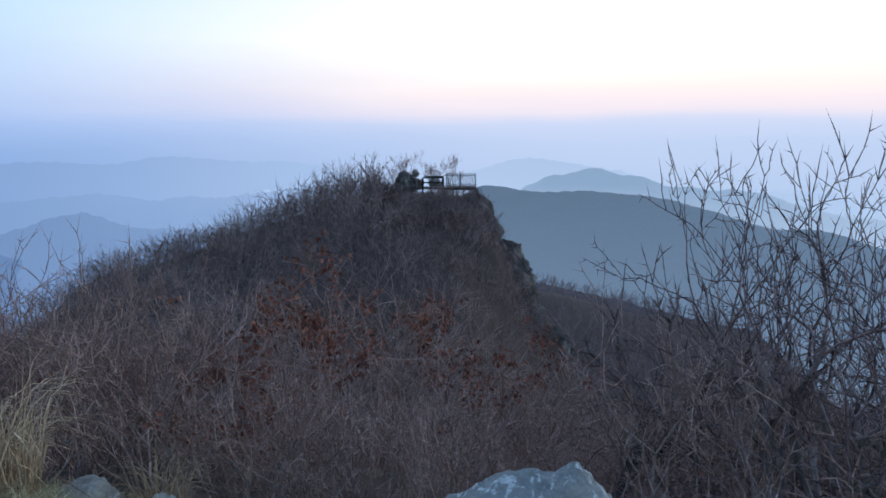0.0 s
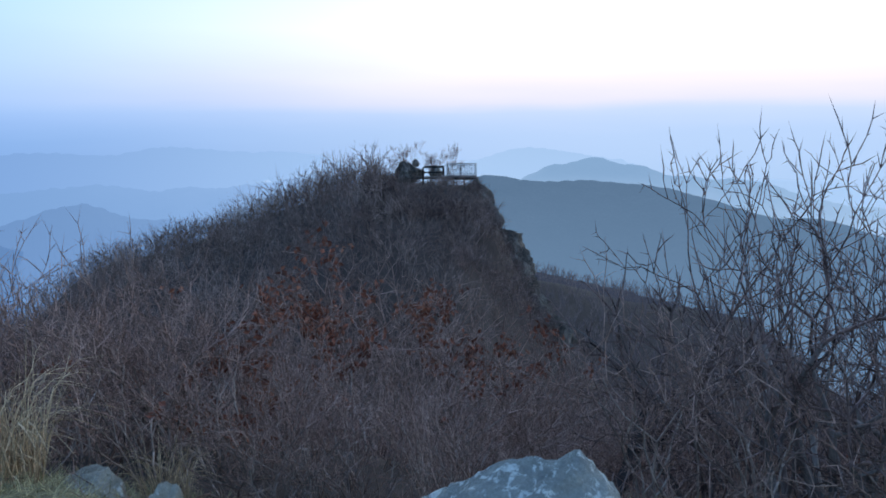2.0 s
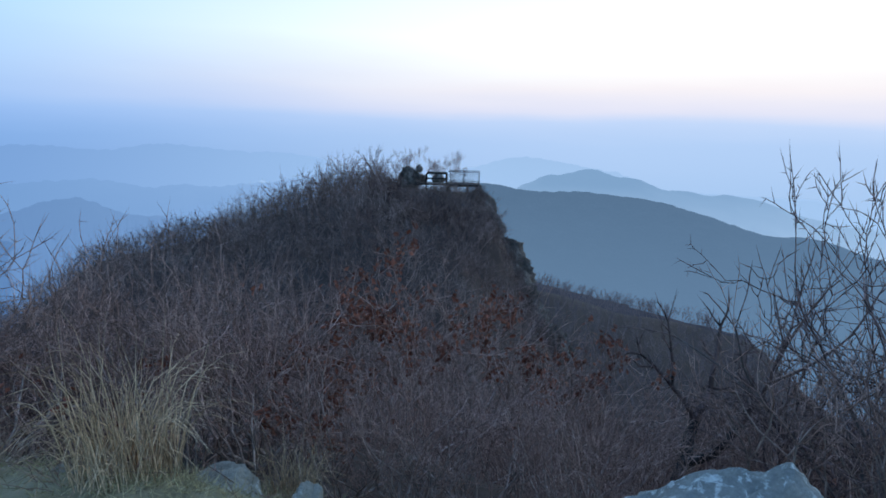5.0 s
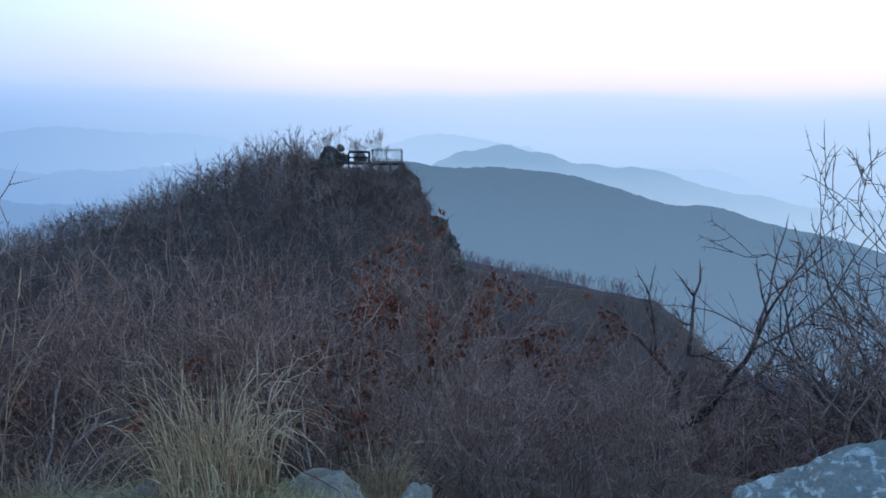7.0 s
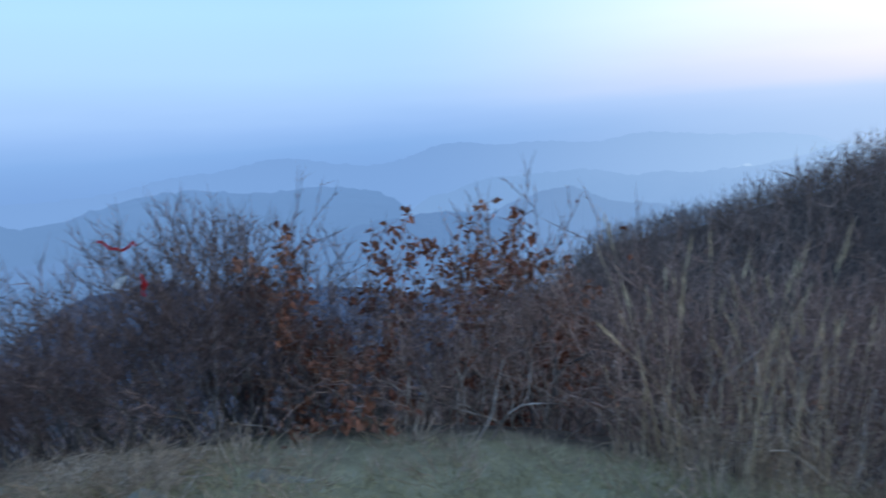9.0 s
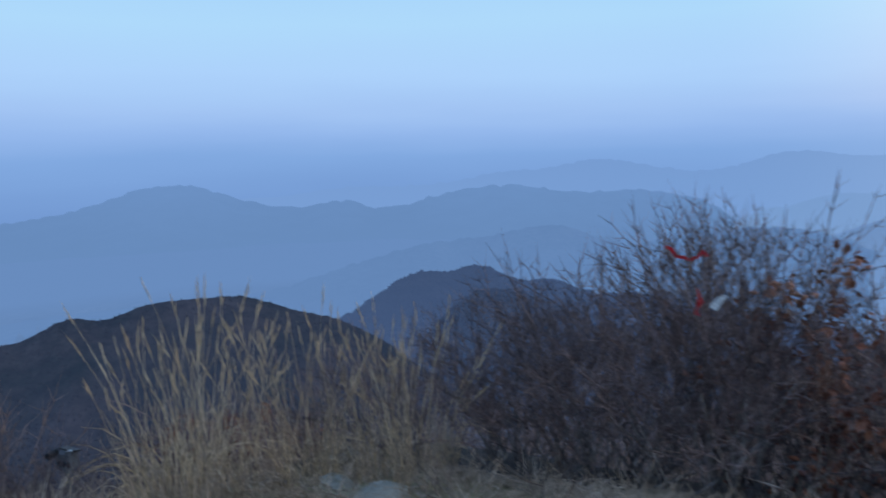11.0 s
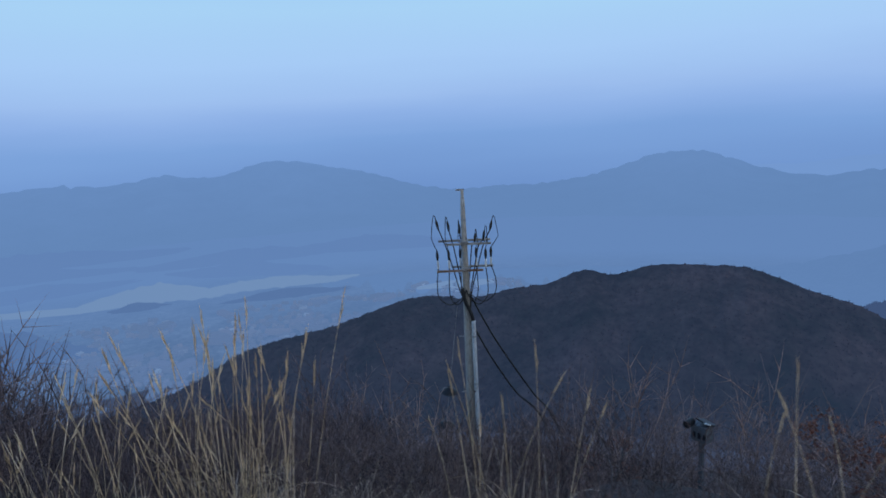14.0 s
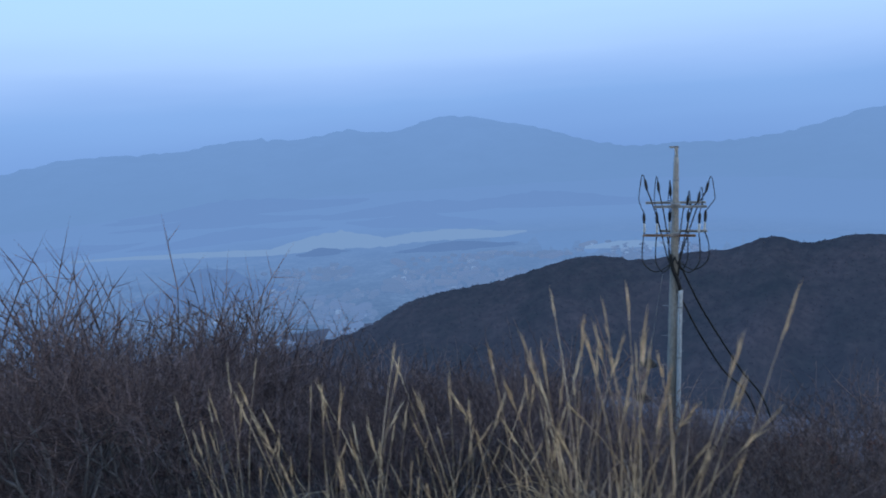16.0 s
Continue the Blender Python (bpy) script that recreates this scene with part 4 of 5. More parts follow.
for i in range(90):
    b, r = 127 + 47 * (i + rng.random()) / 90, 5.0 + 5.5 * rng.random()
    x, y = -4.2 - math.sin(radians(b)) * r, -4.6 + math.cos(radians(b)) * r
    m = on_ground(x, y, rng.uniform(0, 360), wood_height(b, r) * rng.uniform(0.72, 1.0) / 2.5)
    place(dark_trees[i], m) if i < 2 else copy_thing(dark_trees[i % 2], m)
# taller dark shrubs beyond the western lip
for i in range(30):
    b, r = 80 + 46 * rng.random(), 7.0 + 6.0 * rng.random()
    x, y = -4.2 - math.sin(radians(b)) * r, -3.6 + math.cos(radians(b)) * r
    sight = math.degrees(math.atan2(-(x + 4.2), y + 3.8))
    k = 1.15 + 0.04 * (r - 7)
    if abs(sight - 98.5) < 4 and r < 10.5 or 112 < sight < 124:
        k *= 0.55
    if r > 8.5:
        joined_shaded.append((x, y, k * rng.uniform(0.85, 1.08)))
    else:
        copy_thing(shaded_kinds[i % 2], on_ground(x, y, rng.uniform(0, 360), k * rng.uniform(0.85, 1.08)))
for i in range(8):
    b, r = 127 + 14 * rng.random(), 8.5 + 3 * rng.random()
    copy_thing(shaded_kinds[i % 2], on_ground(-4.2 - math.sin(radians(b)) * r, -4.4 + math.cos(radians(b)) * r, rng.uniform(0, 360), rng.uniform(0.9, 1.2)))
for k in shaded_kinds:
    place(k, on_ground(-4.2 - 2.2 * rng.uniform(2, 3), -10.0 + rng.uniform(0, 1), 20, 0.8))
for k in kinds:
    place(k, on_ground(*spot(rng.uniform(0, 40), 9 + rng.random() * 3), rng.uniform(0, 360)))


# ==== thicket and woods further off ====
def scatter_mesh(name, variants, points, mat, r, smin, smax, sides=3, edge=None):
    """Many small trees joined: each point takes one variant, turned and scaled."""
    out = []
    for x, y, *given in points:
        v = variants[r.integers(0, len(variants))].copy()
        a, s = r.uniform(0, 2 * np.pi), (given[0] if given else r.uniform(smin, smax))
        if edge:
            s *= min(1.0, 0.5 + 0.5 * max(math.hypot(x - SUMMIT[0], y - SUMMIT[1]) - SUMMIT_R, 0) / edge)
        c, q = math.cos(a) * s, math.sin(a) * s
        z = float(land(x, y))
        for o in (0, 3):
            vx, vy = v[:, o].copy(), v[:, o + 1].copy()
            v[:, o], v[:, o + 1], v[:, o + 2] = vx * c - vy * q + x, vx * q + vy * c + y, v[:, o + 2] * s + z
        v[:, 6:] *= s
        out.append(v)
    return tube_mesh(name, np.concatenate(out), mat, sides)


def variant(seed, height, stems, **kw):
    a, b = fork(np.random.default_rng(seed), height, stems, **kw)
    return np.concatenate([a, b]) if len(b) else a


bushes = [variant(seed, 1.55, 7, **dict(k, segs=3)) for seed, k in ((41, K_FINE), (42, K_FINE), (43, K_LOOSE), (44, K_LOOSE))]
tagged(new("thicket", scatter_mesh("thicket", bushes, joined, TWIG, rng, 1, 1)), "bare grey-brown shrubs further down the slope", "thicket", kind="stuff")
tagged(new("thicket", scatter_mesh("thicket", bushes, joined_shaded, TWIG_SHADED, rng, 1, 1)), "low mauve-brown shrubs below the western lip, darkened as in shade", "thicket", kind="stuff")
MID = dict(depth=2, third=0.2, angle=0.6, shrink=0.85, radius=0.013, wiggle=0.14, lift=0.03, spread=0.7, base=0.3, least=0.0055, spurs=1.4, spur=0.30, segs=2, bare=0)
mids = [variant(60 + i, 2.1, 3, **MID) for i in range(6)]
pts = []
while len(pts) < 240:
    b, r = rng.uniform(-50, 0), 9 + 18 * rng.random()
    pts.append((SUMMIT[0] - math.sin(radians(b)) * r, SUMMIT[1] + math.cos(radians(b)) * r, rng.uniform(0.6, 0.9) + 0.012 * (r - 9)))
while len(pts) < 880:
    b, r = (rng.uniform(-62, 168) if rng.random() < 0.5 else rng.uniform(-28, 62)), 12.5 + 24 * rng.random() ** 0.9
    pts.append((SUMMIT[0] - math.sin(radians(b)) * r, SUMMIT[1] + math.cos(radians(b)) * r, rng.uniform(0.6, 0.95) if -12 < b < 34 and r > 15 else rng.uniform(0.8, 1.3)))
thick = new("thicket", scatter_mesh("thicket", mids, pts, THICKET, rng, 0.8, 1.35))
tagged(thick, "dense bare brown thicket covering the slope", "thicket", kind="stuff")

north, south = [], []
while len(north) < 110:
    b, r = rng.uniform(100, 134), 3.4 + 6 * rng.random()
    if b > 122 or r < 7:
        north.append((-4.2 - math.sin(radians(b)) * r, -4.4 + math.cos(radians(b)) * r))
while len(south) < 330:
    b, r = rng.uniform(124, 176), 6.8 + 9 * rng.random()
    south.append((-4.2 - math.sin(radians(b)) * r, -4.4 + math.cos(radians(b)) * r, rng.uniform(0.65, 0.95) * wood_height(b, r) / 2.45))
for _ in range(90):
    b, r = rng.uniform(100, 128), 11 + 8 * rng.random()
    south.append((-4.2 - math.sin(radians(b)) * r, -4.4 + math.cos(radians(b)) * r, rng.uniform(0.6, 0.85)))
tagged(new("thicket", scatter_mesh("thicket", mids, south, TWIG_SHADED, rng, 0.5, 0.8)), "mauve thicket on the south-western slope, darkened as in shade", "thicket", kind="stuff")
tagged(new("thicket", scatter_mesh("thicket", mids, north, SCRUB, rng, 0.26, 0.42)), "low dark thicket below the western lip", "thicket", kind="stuff")

lip = []
while len(lip) < 90:
    b, r = rng.uniform(76, 160), 1.15 + 2.4 * rng.random()
    x, y = -4.2 - math.sin(radians(b)) * r, -4.4 + math.cos(radians(b)) * r
    if math.hypot(x + 4.66, y + 5.08) > 0.5:
        lip.append((x, y))
tagged(new("thicket", scatter_mesh("thicket", mids, lip, SCRUB, rng, 0.10, 0.22)), "low dark twigs along the western lip", "thicket", kind="stuff")

LOW = dict(depth=1, angle=0.7, shrink=0.9, radius=0.006, wiggle=0.25, lift=0.0, spread=0.9, base=0.15, least=0.0026, spurs=1.4, spur=0.14, segs=2, bare=0)
lows = [variant(70 + i, 0.66, 4, **LOW) for i in range(6)]
pts = []
while len(pts) < 640:
    b, r = (rng.uniform(-45, 175) if rng.random() < 0.4 else rng.uniform(84, 172)), SUMMIT_R - 0.1 + 9 * rng.random() ** 1.4
    if b > 88 and rng.random() < 0.35:
        r = SUMMIT_R - 0.9 + 1.8 * rng.random()
    elif rng.random() < 0.25:
        b, r = rng.uniform(-42, 34), SUMMIT_R + 0.05 + 2.8 * rng.random()
    if 25 < b < 57 and r < SUMMIT_R + 0.5:
        continue
    x, y = SUMMIT[0] - math.sin(radians(b)) * r, SUMMIT[1] + math.cos(radians(b)) * r
    if math.hypot(x, y - 1.9) < 0.75:
        continue
    pts.append((x, y))
front = [p for p in pts if p[1] > 0 or p[0] > -2]
west = [p for p in pts if p not in front]
tagged(new("scrub", scatter_mesh("scrub", lows, front, TWIG, rng, 0.55, 1.2, 3, 4.0)), "low tangled grey-brown twigs in front of the summit", "scrub", kind="stuff")
scrub = new("scrub", scatter_mesh("scrub", lows, west, SCRUB, rng, 0.55, 1.2, 3, 4.0))
tagged(scrub, "low tangled brown scrub along the edge of the summit", "scrub", kind="stuff")

FAR = dict(depth=1, angle=0.6, shrink=0.98, radius=0.03, wiggle=0.15, lift=0.03, spread=0.8, base=0.4, least=0.018, spurs=2.2, spur=0.55, segs=2, bare=0)
fars = [variant(80 + i, 2.6, 2, **FAR) for i in range(6)]
fars_thin = [variant(180 + i, 2.6, 1, **dict(FAR, least=0.028)) for i in range(6)]
fars_mid = [np.concatenate([v[:, :6], v[:, 6:] * 0.8], 1) for v in fars]
fars_fine = [np.concatenate([v[:, :6], v[:, 6:] * 0.5], 1) for v in fars]
pts = []
low_pts = []
tall_pts = []
while len(pts) + len(low_pts) < 2700:
    u, v = (rng.uniform(24, 74) if rng.random() < 0.75 else rng.uniform(26, 50)), (rng.uniform(-26, 34) if rng.random() < 0.85 else rng.uniform(-50, -20))
    if -14 < v < -4.5 and u > 49 and rng.random() < 0.6 or -9 < v < 0.5 and 57 < u < 64:
        continue
    p = (-u * math.sin(AXIS) - v * math.cos(AXIS), u * math.cos(AXIS) - v * math.sin(AXIS))
    (low_pts if u > 46 and -14 < v < 1.5 else pts).append(p)
    if u > 53 and 1.5 < v < 10 and rng.random() < 0.5:
        tall_pts.append(p)
while len(low_pts) < 900:
    u, v = rng.uniform(46, 66), rng.uniform(-10, 3)
    if -10 < v < 0.5 and u > 52 or v < -4.5 and u > 49:
        continue
    low_pts.append((-u * math.sin(AXIS) - v * math.cos(AXIS), u * math.cos(AXIS) - v * math.sin(AXIS)))
while len(pts) < 3200:
    u, v = rng.uniform(26, 70), rng.uniform(0, 33)
    pts.append((-u * math.sin(AXIS) - v * math.cos(AXIS), u * math.cos(AXIS) - v * math.sin(AXIS)))
top_pts = [p for p in pts if p[1] > 34]
while len(top_pts) < 2800:
    u, v = rng.uniform(36, 66), rng.uniform(-4, 26)
    if v < 1.5 and u > 53:
        continue
    top_pts.append((-u * math.sin(AXIS) - v * math.cos(AXIS), u * math.cos(AXIS) - v * math.sin(AXIS)))
pts = [p for p in pts if p[1] <= 34]
woods = new("woods", scatter_mesh("woods", fars, pts, WOODS, rng, 0.6, 1.05))
tagged(new("woods", scatter_mesh("woods", fars_mid, [(x, y, rng.uniform(0.6, 0.95) * (1.15 if wave(x, y, 0.8, 0.5) > 0.2 else 0.85)) for x, y in top_pts], WOODS_TOP, rng, 1, 1)), "dark mauve-brown bare woods on top of the lookout hill", "woods", kind="stuff")
tagged(woods, "bare brown woods covering the lookout hill", "woods", kind="stuff")
tagged(new("woods", scatter_mesh("woods", fars, low_pts, SCRUB, rng, 0.25, 0.5)), "low bare scrub wood round the lookout", "woods", kind="stuff")
ledge = []
while len(ledge) < 620:
    u, v = rng.uniform(40, 57), rng.uniform(-12, -2.5)
    ledge.append((-u * math.sin(AXIS) - v * math.cos(AXIS), u * math.cos(AXIS) - v * math.sin(AXIS)))
while len(ledge) < 760:
    u, v = rng.uniform(62.6, 66), rng.uniform(-7.5, 3)
    ledge.append((-u * math.sin(AXIS) - v * math.cos(AXIS), u * math.cos(AXIS) - v * math.sin(AXIS)))
tagged(new("woods", scatter_mesh("woods", fars_mid, ledge, WOODS_TOP, rng, 0.3, 0.55)), "dark scrub clinging to the ledges above the cliff", "woods", kind="stuff")
knee = []
while len(knee) < 420:
    u, v = rng.uniform(51, 64), rng.uniform(-9.5, 1.5)
    if not (-7.2 < v < -3 and 58.6 < u < 62.4) and not (v < -5 and rng.random() < 0.75):
        knee.append((-u * math.sin(AXIS) - v * math.cos(AXIS), u * math.cos(AXIS) - v * math.sin(AXIS)))
tagged(new("woods", scatter_mesh("woods", fars, knee, WOODS_TOP, rng, 0.12, 0.26)), "knee-high bare scrub in front of the lookout deck", "woods", kind="stuff")
tagged(new("woods", scatter_mesh("woods", fars, tall_pts, WOODS_TOP, rng, 1.0, 1.35)), "taller bare trees on top of the lookout hill", "woods", kind="stuff")
pts = []
while len(pts) < 650:
    u, v = rng.uniform(78, 190), rng.uniform(-75, 30)
    pts.append((-u * math.sin(AXIS) - v * math.cos(AXIS), u * math.cos(AXIS) - v * math.sin(AXIS)))
while len(pts) < 1750:
    u, v = rng.uniform(40, 120), rng.uniform(-62, -13)
    pts.append((-u * math.sin(AXIS) - v * math.cos(AXIS), u * math.cos(AXIS) - v * math.sin(AXIS)))
# brown twigs with bluish haze painted in as emission
HAZED_WOODS = distant("hazed_spur_woods", (0.16, 0.10, 0.085), (0.32, 0.21, 0.175), (0.075, 0.105, 0.18), 0.3, 0.06)
woods2 = new("woods", scatter_mesh("woods", fars_thin, pts, HAZED_WOODS, rng, 0.75, 1.5))
tagged(woods2, "bare brown woods on the spur behind the cliff", "woods", kind="stuff")
pts = []
while len(pts) < 650:
    b, r = rng.uniform(60, 168), 34 + 160 * rng.random() ** 1.3
    pts.append((SUMMIT[0] - math.sin(radians(b)) * r, SUMMIT[1] + math.cos(radians(b)) * r))
woods3 = new("woods", scatter_mesh("woods", fars_fine, pts, HAZED_WOODS, rng, 1.0, 2.2))
tagged(woods3, "bare brown woods on the slope below the summit", "woods", kind="stuff")


# ==== rocks ====
def rock_mesh(name, seed, size, mat, sub=5, sharp=0.35, cuts=9, faces=(), flute=0.0):
    """A boulder: a ball cut by planes, then roughened."""
    bm = bmesh.new()
    bmesh.ops.create_icosphere(bm, subdivisions=sub, radius=1.0)
    r = np.random.default_rng(seed)
    planes = []
    for _ in range(cuts):
        n = r.normal(0, 1, 3)
        planes.append((Vector(n / np.linalg.norm(n)), r.uniform(0.55, 0.85)))
    planes += [(Vector(n).normalized(), d) for n, d in faces]
    noise.seed_set(seed)
    for v in bm.verts:
        p = v.co.copy()
        for n, d in planes:
            t = p.dot(n) - d
            if t > 0:
                p -= n * t * 0.92
        q = p * 2.2 + Vector((seed, 0, 0))
        p += p.normalized() * (noise.fractal(q, 1.0, 2.0, 6) * 0.10 * sharp / 0.35 + noise.fractal(q * 5, 1.0, 2.0, 4) * 0.02)
        if flute:
            p += Vector((p.x, p.y, 0)) * flute * (noise.fractal((q.x * 2.4, q.y * 2.4, q.z * 0.8), 0.7, 2.0, 5) + 0.5 * noise.fractal((q.x, q.y, q.z * 4.0), 0.7, 2.0, 4))
        v.co = Vector((p.x * size[0], p.y * size[1], p.z * size[2]))
    for f in bm.faces:
        f.smooth = True
    me = bpy.data.meshes.new(name)
    bm.to_mesh(me)
    bm.free()
    me.materials.append(mat)
    return me


def rock(label, seed, x, y, z, size, mat, rz=0.0, sub=5, name="boulder", tilt=(0, 0), sharp=0.35, cuts=9, faces=(), flute=0.0):
    o = new(name, rock_mesh(name, seed, size, mat, sub, sharp, cuts, faces, flute))
    o.matrix_basis = pose(x, y, z, tilt[0], tilt[1], rz)
    return tagged(o, label, "rock")


rock("large grey boulder with pale lichen patches at the edge", 5, -0.075, 1.74, 0.015, (0.62, 0.36, 0.63), ROCK_LICHEN, 0, 6, cuts=3, faces=(((-0.52, -0.10, 0.84), 0.60), ((0.84, -0.1, 0.54), 0.51), ((0.1, -0.75, 0.66), 0.56), ((0.2, 0.9, 0.4), 0.5)))
rock("low pale boulder sunk in the turf", 8, -2.06, 2.2, -0.085, (0.23, 0.14, 0.15), ROCK_PALE, -8, sharp=0.55, faces=(((-0.45, -0.2, 0.87), 0.5), ((0.8, 0, 0.6), 0.62)))
rock("small pale pointed stone at the edge", 9, -1.68, 2.18, -0.12, (0.085, 0.08, 0.15), ROCK_PALE, 40, sharp=0.5)
rock("small pale stone in the turf", 10, -3.15, 1.90, -0.03, (0.10, 0.07, 0.06), ROCK_PALE, 0, 4)
rock("small grey stone in the turf", 14, -2.75, 2.12, -0.05, (0.10, 0.08, 0.07), ROCK_PALE, 70, 4)
rock("grey stone under the young oak", 16, -5.60, 1.10, -0.06, (0.13, 0.10, 0.12), CLIFF, 30, 5, sharp=0.6, faces=(((-0.7, -0.1, 0.7), 0.45), ((0.75, 0, 0.66), 0.45)))
rock("flat stone in the path edge", 17, -5.45, -0.85, -0.06, (0.30, 0.22, 0.10), ROCK_PALE, 60)
rock("flat grey stone in the path edge", 18, -5.0, 0.35, -0.07, (0.34, 0.24, 0.11), ROCK_PALE, 15)
sr = np.random.default_rng(77)
for i in range(16):
    a, q, k = sr.uniform(56, 84), SUMMIT_R + sr.uniform(-1.3, 0.2), sr.uniform(0.05, 0.13)
    sx, sy = spot(a, q, SUMMIT)
    rock("half-sunk grey stone among matted straw", 80 + i, sx, sy, float(land(sx, sy)), (k * 1.3, k, k * 0.55), ROCK_PALE, sr.uniform(0, 180), 3, "stone")
rock("pale stone in dry turf", 19, -5.35, -0.15, -0.04, (0.15, 0.12, 0.09), ROCK_PALE, 15, 4)
# cliff of the lookout
for k, (x, y, z, w, h, rz) in enumerate(((-9.9, 57.6, -6.4, 2.6, 4.4, 10), (-9.2, 56.9, -7.4, 2.3, 4.2, 50), (-10.4, 56.3, -5.6, 1.9, 2.9, 25), (-6.7, 56.2, -10.2, 2.6, 3.8, 80), (-8.3, 55.8, -9.6, 2.2, 3.6, 120), (-5.0, 55.6, -13.8, 2.9, 4.2, 30), (-6.6, 54.6, -12.3, 2.6, 3.8, 140), (-4.2, 55.0, -16.2, 3.0, 4.2, 65), (-9.8, 55.0, -9.0, 2.0, 3.0, 75), (-3.2, 56.4, -18.0, 2.6, 3.8, 15))):
    rock("grey cliff block with ledges and cracks", 50 + k, x, y, z, (w, w * 1.1, h), CLIFF, rz, 5, "cliff_block", (4 * (-1) ** k, 3), 0.5, 16, (), 0.2)
rock("dark rounded boulder beside the lookout", 61, -16.1, 58.3, -2.1, (1.05, 0.9, 1.2), CLIFF, 20, 4, flute=0.25)
rock("dark boulder beside the lookout", 62, -15.2, 58.6, -2.0, (0.8, 0.8, 0.75), CLIFF, 70, 4, flute=0.25)
rock("small round boulder lying on a larger one", 63, -15.1, 58.5, -1.12, (0.34, 0.34, 0.36), CLIFF, 0, 4, cuts=3)
rock("dark boulder behind the lookout rail", 64, -13.9, 61.3, -2.1, (0.8, 0.7, 0.7), CLIFF, 0, 4)


# ==== lookout deck ====
def box_into(bm, c, s, rz=0.0, bevel=0.0):
    r = bmesh.ops.create_cube(bm, size=1.0)
    m = pose(*c, 0, 0, rz) @ Matrix.Diagonal((*s, 1))
    bmesh.ops.transform(bm, matrix=m, verts=r["verts"])
    if bevel:
        es = list({e for v in r["verts"] for e in v.link_edges})
        bmesh.ops.bevel(bm, geom=es, offset=bevel, segments=1, affect="EDGES")


def part(name, bm, mat, parent, label="", kind=""):
    me = bpy.data.meshes.new(name)
    bm.to_mesh(me)
    bm.free()
    me.materials.append(mat)
    o = new(name, me)
    o.parent = parent
    return tagged(o, label, kind=kind)


def box_part(name, c, s, mat, parent, label="", rz=0.0, bevel=0.006):
    bm = bmesh.new()
    box_into(bm, c, s, rz, bevel)
    return part(name, bm, mat, parent, label)


def shared_box(name, size, mat, bevel=0.006):
    bm = bmesh.new()
    box_into(bm, (0, 0, 0), size, 0, bevel)
    me = bpy.data.meshes.new(name)
    bm.to_mesh(me)
    bm.free()
    me.materials.append(mat)
    return me


def piece(name, me, parent, x, y, z, rz=0.0, label=""):
    o = new(name, me)
    o.parent = parent
    o.matrix_basis = pose(x, y, z, 0, 0, rz)
    return tagged(o, label)


def build_lookout():
    e = new("lookout_deck")
    tagged(e, "wooden lookout deck with a slatted metal railing on posts", "viewing deck")
    e.matrix_basis = pose(-11.2, 59.6, DECK_Z, 0, 0, 9)
    board = shared_box("board", (2.9, 0.15, 0.045), DECK_WOOD)
    for i in range(19):
        piece("board", board, e, 0, -1.5 + i * 0.165, 0)
    box_part("joist", (0, -1.52, -0.12), (2.9, 0.06, 0.19), DARK_WOOD, e)
    box_part("joist", (0, 1.52, -0.12), (2.9, 0.06, 0.19), DARK_WOOD, e)
    leg = shared_box("leg", (0.11, 0.11, 2.6), DARK_WOOD)
    for x, y in ((-1.35, -1.4), (-0.55, -1.4), (-0.35, -0.6), (0.35, -1.4), (1.3, -1.4), (1.3, 1.4), (-1.3, 1.4)):
        piece("leg", leg, e, x, y, -1.33)
    post = shared_box("rail_post", (0.07, 0.07, 1.1), RAIL_METAL)
    for x, y in ((1.4, -1.45), (1.4, 1.45), (0.0, -1.45), (0.0, 1.45), (-1.3, 1.45), (1.4, 0)):
        piece("rail_post", post, e, x, y, 0.57)
    for y in (-1.45, 1.45):
        for z in (1.10, 0.14):
            box_part("rail", (0.03, y, z), (2.8, 0.055, 0.055), RAIL_METAL, e)
    for z in (1.10, 0.14):
        box_part("rail", (1.4, 0, z), (0.055, 2.95, 0.055), RAIL_METAL, e)
    bal = shared_box("baluster", (0.026, 0.026, 0.94), RAIL_METAL, 0.0)
    for i in range(17):
        for y in (-1.45, 1.45):
            piece("baluster", bal, e, -1.28 + i * 0.16, y, 0.62)
        piece("baluster", bal, e, 1.4, -1.36 + i * 0.17, 0.62)
    # the timber gangway that leads on to it
    box_part("corner_post", (-1.5, -1.4, -0.25), (0.20, 0.20, 2.3), DARK_WOOD, e, "thick dark timber post")
    box_part("corner_post", (-3.3, -1.4, 0.1), (0.14, 0.14, 1.5), DARK_WOOD, e, "thick dark timber post")
    box_part("timber_rail", (-2.4, -1.4, 0.90), (1.8, 0.09, 0.13), DARK_WOOD, e, "dark timber rail")
    box_part("timber_rail", (-2.4, -1.4, 0.45), (1.8, 0.08, 0.12), DARK_WOOD, e, "dark timber rail")
    box_part("timber_rail", (-2.4, 0.2, 0.90), (1.8, 0.09, 0.13), DARK_WOOD, e, "dark timber rail")
    gang = shared_box("gangway_board", (0.17, 1.5, 0.05), DECK_WOOD)
    for i in range(15):
        piece("gangway_board", gang, e, -1.6 - i * 0.19, -0.62, 0.0 + 0.002 * i)
    box_part("gangway_joist", (-2.9, -1.36, -0.09), (2.9, 0.06, 0.14), DECK_WOOD, e)
    return e


build_lookout()
lt = shrub_kind(91, 2.6, 4, top=3.0, least=0.006, label="slender bare tree standing behind the lookout", category="tree", group="bare trees by the lookout", depth=5, angle=0.42, shrink=0.74, radius=0.03, wiggle=0.08, lift=0.08, spread=0.4, base=0.15, spurs=0.6, spur=0.12)
place(lt, on_ground(-14.4, 62.0, 0, 1.32))
